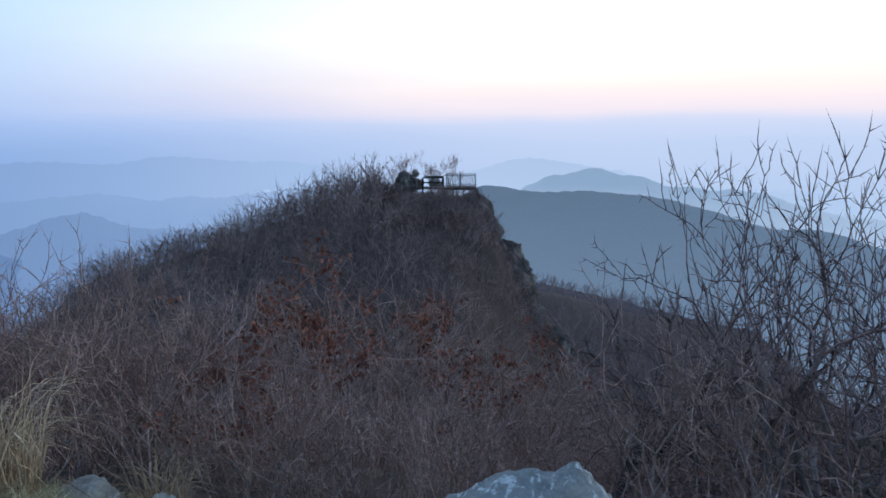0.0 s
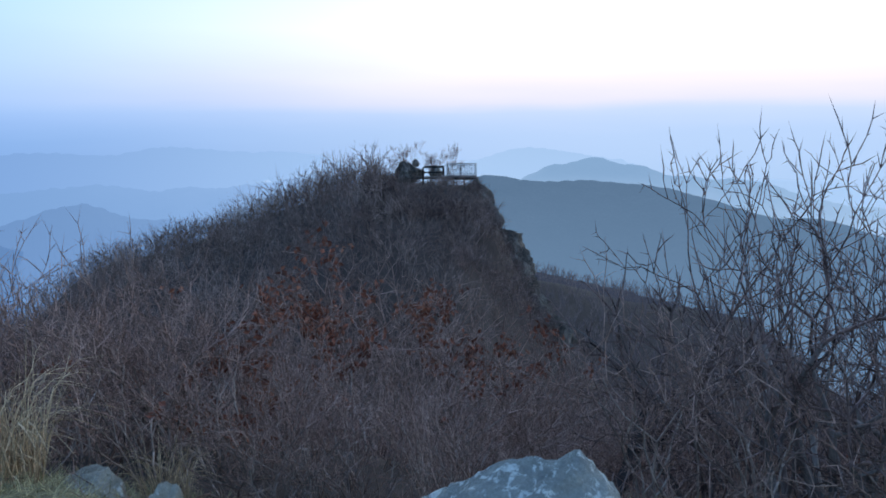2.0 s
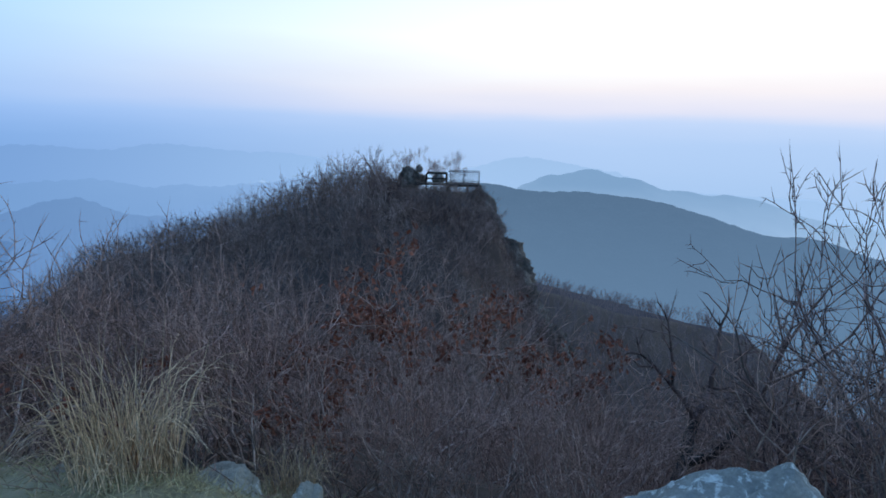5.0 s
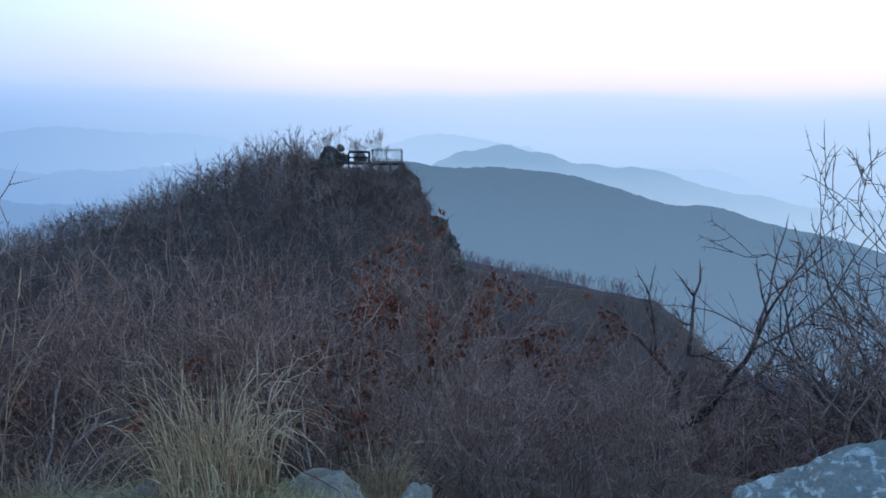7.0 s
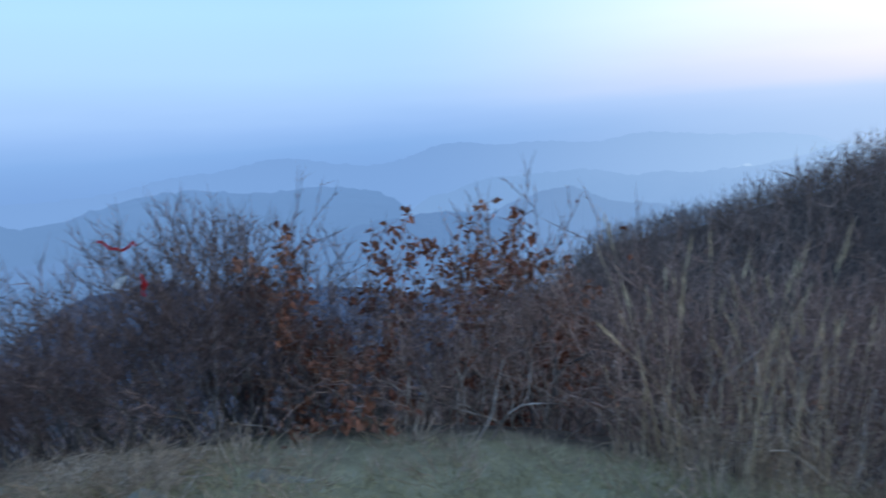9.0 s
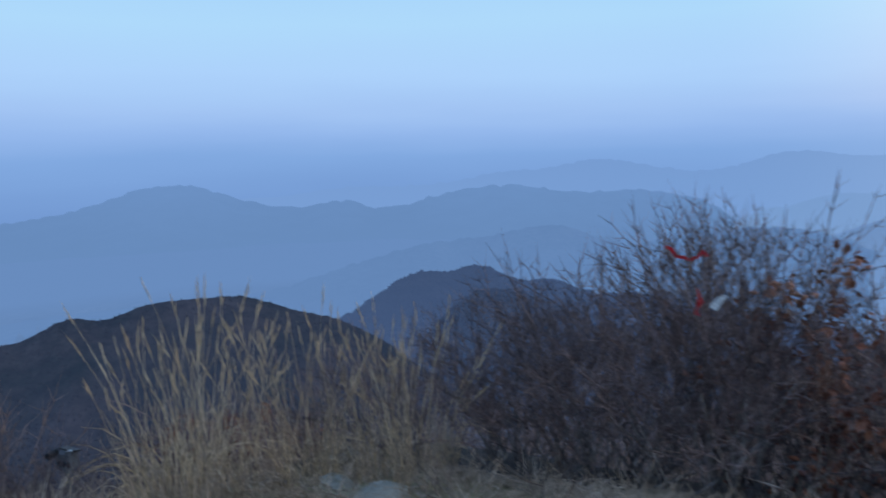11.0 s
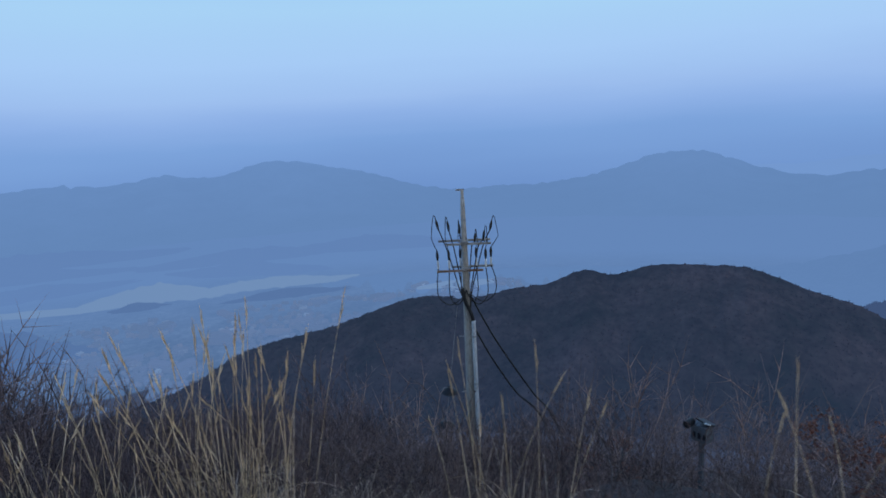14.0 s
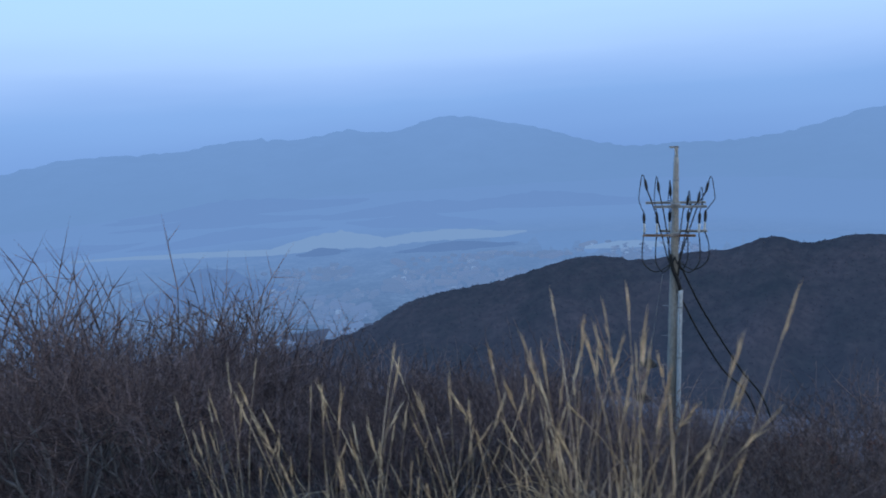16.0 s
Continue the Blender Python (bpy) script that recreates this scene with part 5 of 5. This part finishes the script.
copy_thing(lt, on_ground(-13.1, 62.3, 80, 1.2))
copy_thing(lt, on_ground(-17.1, 61.6, 150, 1.3))


# ==== utility pole ====
def curve_tube(name, pts, radius, mat, parent, sides=8, label="", smooth=8):
    """A round cable through the points, eased between them."""
    P = [Vector(p) for p in pts]
    full = []
    for i in range(len(P) - 1):
        a, b, c, d = P[max(i - 1, 0)], P[i], P[i + 1], P[min(i + 2, len(P) - 1)]
        for k in range(smooth):
            t = k / smooth
            full.append(0.5 * ((2 * b) + (c - a) * t + (2 * a - 5 * b + 4 * c - d) * t * t + (3 * b - a - 3 * c + d) * t ** 3))
    full.append(P[-1])
    v, f = [], []
    side = Vector((0.37, 0.61, 0.2)).normalized()
    for i, p in enumerate(full):
        d = (full[min(i + 1, len(full) - 1)] - full[max(i - 1, 0)]).normalized()
        e1 = d.cross(side)
        e1 = (e1 if e1.length > 1e-3 else d.cross(Vector((0, 0, 1)))).normalized()
        e2 = d.cross(e1)
        rr = radius if not callable(radius) else radius(i / (len(full) - 1))
        for k in range(sides):
            a = 2 * math.pi * k / sides
            v.append(p + (e1 * math.cos(a) + e2 * math.sin(a)) * rr)
        if i:
            for k in range(sides):
                q = (k + 1) % sides
                f.append(((i - 1) * sides + k, (i - 1) * sides + q, i * sides + q, i * sides + k))
    f += [tuple(range(sides))[::-1], tuple(range(len(v) - sides, len(v)))]
    me = bpy.data.meshes.new(name)
    me.from_pydata([tuple(p) for p in v], [], f)
    me.polygons.foreach_set("use_smooth", [len(q) == 4 for q in f])
    me.materials.append(mat)
    o = new(name, me)
    o.parent = parent
    return tagged(o, label)


def build_pole():
    e = new("utility_pole")
    tagged(e, "concrete utility pole with two steel crossarms and black cable loops", "utility pole")
    gz = float(land(-21.2, -13.0))
    # local x runs along the crossarms, to the right as seen from the summit
    e.matrix_basis = Matrix.Translation((-21.2, -13.0, 0)) @ Matrix.Rotation(math.atan2(0.88, -0.47), 4, "Z")
    top = -0.62
    curve_tube("shaft", [(0, 0, gz - 0.4), (0, 0, -6), (0, 0, -3), (0, 0, top)], lambda t: 0.165 - 0.105 * t ** 1.3, CONCRETE, e, 18)
    curve_tube("cap_pin", [(0, 0, top), (0, 0, top + 0.25)], 0.045, CONCRETE, e, 10)
    box_part("cap_bracket", (-0.06, 0, top + 0.25), (0.24, 0.06, 0.05), GALV, e)
    for x, y, z, mat, w in ((0.11, -0.15, -1.96, GALV, 1.36), (0.0, 0.15, -1.90, GALV, 1.56), (-0.16, -0.15, -2.76, RUST, 1.38), (0.22, 0.15, -2.70, GALV, 1.24)):
        box_part("crossarm", (x, y, z), (w, 0.06, 0.065), mat, e, "steel crossarm")
    for z in (-1.93, -2.73):
        box_part("arm_clamp", (0, 0, z), (0.24, 0.36, 0.10), GALV, e)
    for z in (-1.25, -2.25, -3.55, -4.7, -5.4, -6.1, -6.8, -7.5):
        curve_tube("pole_band", [(0, 0, z - 0.03), (0, 0, z + 0.03)], 0.175 - 0.105 * ((z - gz) / (top - gz)) ** 1.3, GALV, e, 16)
    # terminations and the loops of cable below them
    for x, y, zt, out in ((-0.82, -0.15, -1.22, 1.16), (-0.48, -0.15, -1.27, 1.15), (-0.14, 0.15, -1.42, 1.3), (0.86, 0.15, -1.34, 1.17), (0.62, -0.15, -1.58, 1.10), (0.34, 0.15, -1.72, 1.2)):
        lx = min(max(x * 1.02, -0.84), 0.80)
        curve_tube("termination", [(x * 0.98, y, zt + 0.02), (x * 0.90, y, zt - 0.30)], lambda t: 0.014 + 0.026 * math.sin(t * math.pi), RUBBER, e, 10, "black cable termination")
        curve_tube("lower_termination", [(lx * 0.98, y * 0.8, -2.12), (lx * 0.97, y * 0.8, -2.44)], lambda t: 0.014 + 0.028 * math.sin(t * math.pi), RUBBER, e, 10, "black cable termination")
        curve_tube("insulator", [(lx * 0.97, y * 0.8, -2.44), (lx * 0.96, y * 0.8, -2.68)], lambda t: 0.026 + 0.008 * abs(math.sin(t * 12)), PORCELAIN, e, 12, "white insulator")
        curve_tube("lead", [(x * 0.98, y, zt + 0.0), (x * 1.02, y, zt + 0.12), (x * 1.08, y, zt + 0.08), (x * out, y, zt - 0.40), (x * out * 0.98, y, -1.85), (lx * 0.98, y * 0.8, -2.14)], 0.012, RUBBER, e, 6)
        curve_tube("cable_tail", [(x * 0.90, y, zt - 0.28), (x * 0.66, y, -2.05), (x * 0.42, y, -2.75), (x * 0.2, y, -3.45), (0.10, -0.16, -4.0)], 0.018, RUBBER, e, 6)
        curve_tube("cable_loop", [(lx * 0.96, y * 0.8, -2.68), (x * 1.04, y, -3.10), (x * 1.0, y, -3.55), (x * 0.6, y, -3.80), (x * 0.15, y - 0.1, -3.55), (0.0, -0.17, -3.35)], 0.016, RUBBER, e, 6)
    curve_tube("cable_bundle", [(-0.12, -0.15, -3.3), (-0.04, -0.2, -3.7), (0.10, -0.2, -4.05), (0.17, -0.17, -4.35)], 0.055, RUBBER, e, 8)
    curve_tube("conduit", [(0.17, -0.17, -4.30), (0.17, -0.17, -6.0), (0.19, -0.17, gz - 0.2)], 0.062, CONDUIT, e, 12, "pale grey cable conduit")
    for z in (-4.8, -6.3, -7.8):
        curve_tube("conduit_strap", [(0.17, -0.17, z - 0.02), (0.17, -0.17, z + 0.02)], 0.072, GALV, e, 12)
    # two heavy cables down the slope
    for line in (((0.10, -0.1, -3.5), (0.72, 0.15, -4.85), (1.33, 0.4, -5.95), (1.95, 0.65, -7.0), (2.7, 0.95, -8.2)), ((0.10, -0.1, -4.35), (0.55, 0.1, -5.35), (0.97, 0.3, -6.15), (1.45, 0.5, -6.95), (2.3, 0.85, -8.1))):
        w = e.matrix_basis @ Vector((line[-1][0] + 0.5, 1.1, 0))
        curve_tube("down_cable", [*line, (line[-1][0] + 1.0, 1.25, min(float(land(w.x, w.y)) - 0.1, -9.6))], 0.027, RUBBER, e, 8, "heavy black cable")
    # stay wire with two dark guards
    w = e.matrix_basis @ Vector((-1.15, -0.5, 0))
    g = float(land(w.x, w.y))
    a, b = Vector((-0.3, 0.0, -3.9)), Vector((-1.15, -0.5, g - 0.1))
    curve_tube("stay_wire", [a, (a + b) / 2, b], 0.008, GALV, e, 6)
    for z in (-6.45, -7.5):
        t = (z - a.z) / (b.z - a.z)
        p = a + (b - a) * t
        bm = bmesh.new()
        bmesh.ops.create_cone(bm, cap_ends=False, segments=20, radius1=0.27, radius2=0.06, depth=0.15)
        bmesh.ops.solidify(bm, geom=bm.faces[:], thickness=0.012)
        bmesh.ops.transform(bm, matrix=pose(p.x, p.y, z, 8, 6, 0), verts=bm.verts)
        part("stay_guard", bm, BLACK_METAL, e, "black cone guard on the stay wire")
    # step irons
    for i in range(9):
        z = gz + 1.6 + i * 0.45
        sgn = 1 if i % 2 else -1
        curve_tube("step_iron", [(sgn * 0.10, 0.02, z), (sgn * 0.30, 0.02, z)], 0.009, GALV, e, 6)
    return e


build_pole()


# ==== small things ====
def build_equipment():
    x, y = -13.4, -5.06
    e = new("equipment_post")
    tagged(e, "small grey instrument unit on a post in the scrub", "instrument")
    g = float(land(x, y))
    e.matrix_basis = pose(x, y, g, 0, 0, 65)
    box_part("post", (0, 0, 0.45), (0.06, 0.06, 1.15), PANEL_GREY, e)
    box_part("housing", (0, 0, 1.10), (0.24, 0.18, 0.24), PANEL_GREY, e)
    curve_tube("lens_hood", [(-0.10, -0.08, 1.26), (-0.10, -0.22, 1.24)], 0.055, BLACK_METAL, e, 16, "round black lens hood")
    for x in (-0.06, 0.02, 0.10):
        box_part("vent_panel", (x, -0.094, 1.08), (0.05, 0.008, 0.09), BLACK_METAL, e)
    bm = bmesh.new()
    box_into(bm, (0, 0, 0), (0.22, 0.20, 0.025), 0, 0.004)
    bmesh.ops.transform(bm, matrix=pose(0.06, 0.0, 1.27, -20, 10, 0), verts=bm.verts)
    part("panel", bm, BLACK_METAL, e, "dark tilted panel")
    box_part("panel_rim", (0.15, -0.1, 1.30), (0.09, 0.03, 0.022), PORCELAIN, e, "white reflective edge")


build_equipment()


def build_railing():
    """A short timber handrail on black metal posts at the south-western corner."""
    e = new("railing")
    tagged(e, "brown timber handrail on slim black metal posts", "railing")
    x0, y0, x1, y1 = -4.637, -5.108, -3.837, -6.388
    run = math.hypot(x1 - x0, y1 - y0)
    turn = math.degrees(math.atan2(y1 - y0, x1 - x0))
    g0 = float(land(x0, y0))
    e.matrix_basis = pose(x0, y0, g0, 0, 0, turn)
    for x, g in ((0.0, g0), (run, float(land(x1, y1)))):
        z0 = g - g0 - 0.08
        box_part("post", (x, 0, (z0 + 1.0) / 2), (0.032, 0.032, 1.0 - z0), BLACK_METAL, e, "black metal post")
        bm = bmesh.new()
        box_into(bm, (0, 0, 0), (0.038, 0.038, 0.030), 0, 0.005)
        for v in bm.verts:
            if v.co.z > 0:
                v.co.z += 0.010 * (v.co.x / 0.019)
        bmesh.ops.transform(bm, matrix=pose(x, 0, 1.012, 0, 0, 0), verts=bm.verts)
        part("post_cap", bm, BLACK_METAL, e, "sloping black cap")
    box_part("handrail", (run / 2, 0, 0.972), (run - 0.04, 0.05, 0.032), RAIL_WOOD, e, "brown varnished handrail", 0, 0.006)
    box_part("lower_rail", (run / 2, 0, 0.5), (run - 0.04, 0.03, 0.03), BLACK_METAL, e)


build_railing()


def strip_mesh(name, pts, width, mat, seed):
    """A limp band of cloth along the points, with a little twist and thickness."""
    bm = bmesh.new()
    r = np.random.default_rng(seed)
    prev = None
    P = [Vector(p) for p in pts]
    for i, p in enumerate(P):
        d = (P[min(i + 1, len(P) - 1)] - P[max(i - 1, 0)]).normalized()
        n = Vector((r.normal(0, 0.5), r.normal(0, 0.5), 1)).normalized()
        s = d.cross(n).cross(d).normalized() * width * 0.5
        a, b = bm.verts.new(p - s), bm.verts.new(p + s)
        if prev:
            bm.faces.new((prev[0], prev[1], b, a))
        prev = (a, b)
    bmesh.ops.solidify(bm, geom=bm.faces[:], thickness=0.002)
    me = bpy.data.meshes.new(name)
    bm.to_mesh(me)
    bm.free()
    me.materials.append(mat)
    return me


def hang(name, label, category, pts, width, mat, seed):
    return tagged(new(name, strip_mesh(name, pts, width, mat, seed)), label, category)


# ==== grass ====
def blades(r, n, h0, h1, spread, lean, width, bend=0.5, segs=5, base=0.1, wind=(0, 0), curl=2.2):
    out = []
    for _ in range(n):
        a, q = r.uniform(0, 2 * np.pi), base * math.sqrt(r.random())
        p = np.array([math.cos(a) * q, math.sin(a) * q, -0.03])
        a2 = a + r.normal(0, 0.8)
        d = np.array([math.cos(a2) * spread * r.random() + wind[0], math.sin(a2) * spread * r.random() + wind[1], 1.0])
        L, bn = r.uniform(h0, h1), bend * r.random() ** 2
        out_dir = np.array([math.cos(a2), math.sin(a2), -0.7]) * bn * lean
        for i in range(segs):
            d = d / np.linalg.norm(d)
            q2 = p + d * L / segs
            w0, w1 = width * (1 - 0.8 * i / segs), width * (1 - 0.8 * (i + 1) / segs)
            out.append((*p, *q2, w0, w1))
            p = q2
            d = d + out_dir * 1.6 * ((i + 1) / segs) ** curl + r.normal(0, 0.03, 3)
    return np.array(out)


def plumes(r, n, h0, h1, spread, base, wind=(0, 0)):
    """Tall stalks that end in a narrow feathery plume."""
    stalk, head = [], []
    for _ in range(n):
        a, q = r.uniform(0, 2 * np.pi), base * math.sqrt(r.random())
        p = np.array([math.cos(a) * q, math.sin(a) * q, -0.03])
        d = np.array([r.normal(0, spread) + wind[0] + 0.6 * p[0], r.normal(0, spread) + wind[1] + 0.6 * p[1], 1.0])
        L, arch = r.uniform(h0, h1), r.normal(0, 0.05, 2)
        thick = r.uniform(0.0024, 0.0038)
        for i in range(6):
            d = d / np.linalg.norm(d)
            q2 = p + d * L / 6
            stalk.append((*p, *q2, thick * (1 - 0.1 * i), thick * (0.9 - 0.1 * i)))
            if i == 5:
                size = r.uniform(0.10, 0.17) * L
                for k in range(9):
                    f = k / 8
                    t = d + r.normal(0, 0.10, 3) * (1.1 - 0.5 * f)
                    t /= np.linalg.norm(t)
                    s0 = q2 + d * size * (f * 0.75 - 0.35)
                    m = s0 + t * size * 0.22
                    head.append((*s0, *m, 0.0020, 0.0027 * (1.1 - 0.5 * f)))
                    head.append((*m, *(m + t * size * 0.26), 0.0027 * (1.1 - 0.5 * f), 0.0))
            p = q2
            d[:2] += arch

    return np.array(stalk), np.array(head)


def grass_kind(seed, n, h0, h1, stalks=0, s0=0.8, s1=1.2, label="clump of dry straw-coloured grass", base=0.14, wind=(0, 0), spread=0.35, straw=None, thick=0.0034, droop=1.3, stem=None, curl=2.2):
    r = np.random.default_rng(seed)
    parts = [("tuft", tube_mesh("tuft", blades(r, n, h0, h1, spread, 0.9, thick, droop, 7 if h1 > 0.5 else 4, base, wind, curl), straw or STRAW, 3), "")]
    if stalks:
        st, hd = plumes(r, stalks, s0, s1, 0.075, base * 1.3, wind)
        parts += [("stalk_tuft", tube_mesh("stalk_tuft", st, stem or STRAW, 3), ""), ("plume", tube_mesh("plume", hd, stem or STRAW, 3), "feathery dry seed heads")]
    return plant("grass_clump", label, "grass", parts, "dry grass clumps")


g_short = grass_kind(1, 170, 0.25, 0.78, base=0.21, spread=0.34, straw=STRAW_PALE, thick=0.0036, droop=5.5, curl=3.2, wind=(-0.04, 0), label="clump of dry straw-coloured grass bent at the tips")
place(g_short, on_ground(-2.44, 2.06, 0, 1.0))
copy_thing(g_short, on_ground(-1.86, 2.42, 130, 0.52))
copy_thing(g_short, on_ground(-2.58, 2.25, 60, 0.8))
g_tall = grass_kind(2, 50, 0.30, 0.80, 24, 0.8, 1.3, label="tall dry silver grass with feathery heads", base=0.24, spread=0.3, thick=0.0046, droop=2.6, stem=STRAW_PALE)
place(g_tall, on_ground(-3.75, 1.75, 0, 0.85))
g_tall2 = grass_kind(3, 50, 0.2, 0.6, 10, 0.6, 1.0, label="tall dry silver grass with feathery heads", base=0.28, spread=0.35, thick=0.0044, droop=2.6, stem=STRAW_PALE)
place(g_tall2, on_ground(-4.15, 1.85, 0, 0.85))
copy_thing(g_tall, on_ground(-3.5, 1.95, 90, 0.75))
g_stalk = grass_kind(6, 60, 0.25, 0.7, 21, 0.75, 1.25, label="sparse tall stalks of dry silver grass", base=0.20, spread=0.3, thick=0.0046, straw=STRAW_PALE, stem=STRAW_PALE, droop=3.0)
place(g_stalk, on_ground(-5.62, -6.95))
gr = np.random.default_rng(5)
# silver grass along the western edge
done = []
for _ in range(900):
    b, r = gr.uniform(65.5, 79.5), SUMMIT_R + gr.uniform(-0.3, 0.6)
    x, y = SUMMIT[0] - math.sin(radians(b)) * r, SUMMIT[1] + math.cos(radians(b)) * r
    if any(math.hypot(x - p, y - q) < 0.27 for p, q in done):
        continue
    done.append((x, y))
    copy_thing((g_tall, g_stalk)[len(done) % 2], on_ground(x, y, gr.uniform(0, 360), gr.uniform(0.7, 0.92)))
    if len(done) >= 9:
        break
GRASS_SPOTS = ((-5.75, -6.6, 1), (-5.55, -6.75, 0), (-6.0, -5.95, 1), (-6.1, -5.75, 2), (-5.9, -6.15, 0), (-6.35, -6.35, 0), (-5.5, -7.3, 1), (-6.45, -3.5, 0), (-6.35, -4.6, 0))
for x, y, k in ((-6.75, -0.95, 0.75), (-7.0, -0.35, 0.9), (-6.95, -1.5, 0.6), (-7.3, -2.2, 0.6), (-7.2, -1.2, 0.8)):
    copy_thing(shaded_kinds[int(k * 10) % 2], on_ground(x, y, 100 * x, k))
for x, y, tall in GRASS_SPOTS:
    copy_thing((g_tall2, g_stalk, g_tall)[tall], on_ground(x + gr.normal(0, 0.08), y + gr.normal(0, 0.08), gr.uniform(0, 360), gr.uniform(0.75, 1.0)))


def turf(name, n, r, mat, area, h0, h1, w, rise=(0.15, 0.9), patch=2.1):
    """Short grass in patches; long blades with little rise lie matted."""
    out = []
    while len(out) < n:
        b, q = r.uniform(*area[:2]), SUMMIT_R + r.uniform(*area[2:])
        x, y = SUMMIT[0] - math.sin(radians(b)) * q, SUMMIT[1] + math.cos(radians(b)) * q
        if wave(x, y, patch, 0.3) + r.normal(0, 0.5) < -0.1:
            continue
        z = float(land(x, y)) - 0.01
        L = r.uniform(h0, h1)
        a, up = 1.4 * wave(x, y, 1.7, 2.0) + r.normal(0, 0.7), r.uniform(*rise)
        d = np.array([math.cos(a), math.sin(a), up]) if rise[1] < 0.6 else np.array([r.normal(0, 0.8), r.normal(0, 0.8), up])
        d /= np.linalg.norm(d)
        p = np.array([x, y, z])
        if rise[1] < 0.6:
            m = p + d * L * 0.5
            tip = m + (d + np.array([0, 0, -0.5])) * L * 0.5
            out += [(*p, *m, w, w * 0.8), (*m, *tip, w * 0.8, 0.0)]
        else:
            out.append((*p, *(p + d * L), w, 0.0))
    return tube_mesh(name, np.array(out), mat, 3)


tagged(new("turf", turf("turf", 21000, gr, TURF_BLADE, (-15, 58, -1.7, 0.5), 0.04, 0.13, 0.0024)), "short dry turf on the summit edge", "turf", kind="stuff")
tagged(new("turf", turf("turf", 5000, gr, TURF_BLADE, (54, 96, -2.0, 0.3), 0.04, 0.12, 0.0024, patch=4.5)), "patchy short turf beside the path", "turf", kind="stuff")
tagged(new("turf", turf("turf", 30000, gr, STRAW, (52, 98, -2.0, 0.6), 0.12, 0.30, 0.0028, (0.1, 0.55), 6.5)), "matted straw lying over the path edge", "turf", kind="stuff")


# matted tufts along the path edge
g_mat = grass_kind(4, 62, 0.10, 0.30, base=0.13, spread=1.6, label="low matted tuft of pale dry grass")
place(g_mat, on_ground(-5.5, -0.5))
placed = []
for _ in range(600):
    b, r = gr.uniform(15, 84), SUMMIT_R + gr.uniform(-0.8, 0.45)
    x, y = SUMMIT[0] - math.sin(radians(b)) * r, SUMMIT[1] + math.cos(radians(b)) * r
    if (22 < b < 45 and r < SUMMIT_R - 0.1) or any(math.hypot(x - p, y - q) < 0.26 for p, q in placed):
        continue
    placed.append((x, y))
    copy_thing(g_mat, on_ground(x, y, gr.uniform(0, 360), gr.uniform(0.6, 1.1), 0.01))
    if len(placed) >= 90:
        break

for _ in range(60):
    b, r = gr.uniform(44, 86), SUMMIT_R + gr.uniform(-1.5, 0.1)
    x, y = SUMMIT[0] - math.sin(radians(b)) * r, SUMMIT[1] + math.cos(radians(b)) * r
    if wave(x, y, 2.4, 0.9) > -0.3:
        copy_thing(g_mat, on_ground(x, y, gr.uniform(0, 360), gr.uniform(0.5, 1.0), 0.02))
for x, y, k in ((-5.8, -4.7, 0.9), (-5.62, -4.98, 0.8), (-5.4, -5.2, 0.9), (-5.15, -5.35, 0.7), (-5.7, -5.3, 1.0), (-5.95, -4.4, 0.8), (-5.5, -5.5, 0.9), (-6.0, -5.1, 0.9)):
    copy_thing(g_mat, on_ground(x, y, 200 * x, k))
for _ in range(34):
    b, r = gr.uniform(82, 124), SUMMIT_R + gr.uniform(-0.2, 2.4)
    copy_thing(g_mat, on_ground(SUMMIT[0] - math.sin(radians(b)) * r, SUMMIT[1] + math.cos(radians(b)) * r, gr.uniform(0, 360), gr.uniform(0.9, 1.6), 0.02))
for x, y, k in ((-15.0, -6.9, 0.8), (-13.9, -3.4, 0.85), (-11.6, -2.6, 0.75), (-16.5, -7.9, 0.8), (-14.6, -2.4, 0.9)):
    copy_thing(leafy2, on_ground(x, y, 70 * x, k))

# ribbons in the shrub
RB = [(-6.02, -0.06, 1.06), (-6.01, -0.035, 1.05), (-6.02, -0.005, 1.015), (-6.00, 0.02, 1.012), (-6.0, 0.045, 1.0), (-5.98, 0.07, 1.015), (-5.97, 0.09, 1.04), (-5.96, 0.10, 1.02)]
hang("ribbon", "red trail ribbon tied in the bare shrub", "ribbon", RB, 0.014, RIBBON, 1)
hang("ribbon", "short end of red trail ribbon hanging in the shrub", "ribbon", [(-6.06, 0.13, 0.86), (-6.05, 0.14, 0.80), (-6.06, 0.13, 0.74)], 0.03, RIBBON, 2)
hang("trail_tag", "white strip of cloth tied in the bare shrub", "ribbon", [(-5.61, -0.045, 0.94), (-5.62, -0.06, 0.925), (-5.63, -0.07, 0.905), (-5.62, -0.09, 0.89)], 0.028, TAG_WHITE, 3)
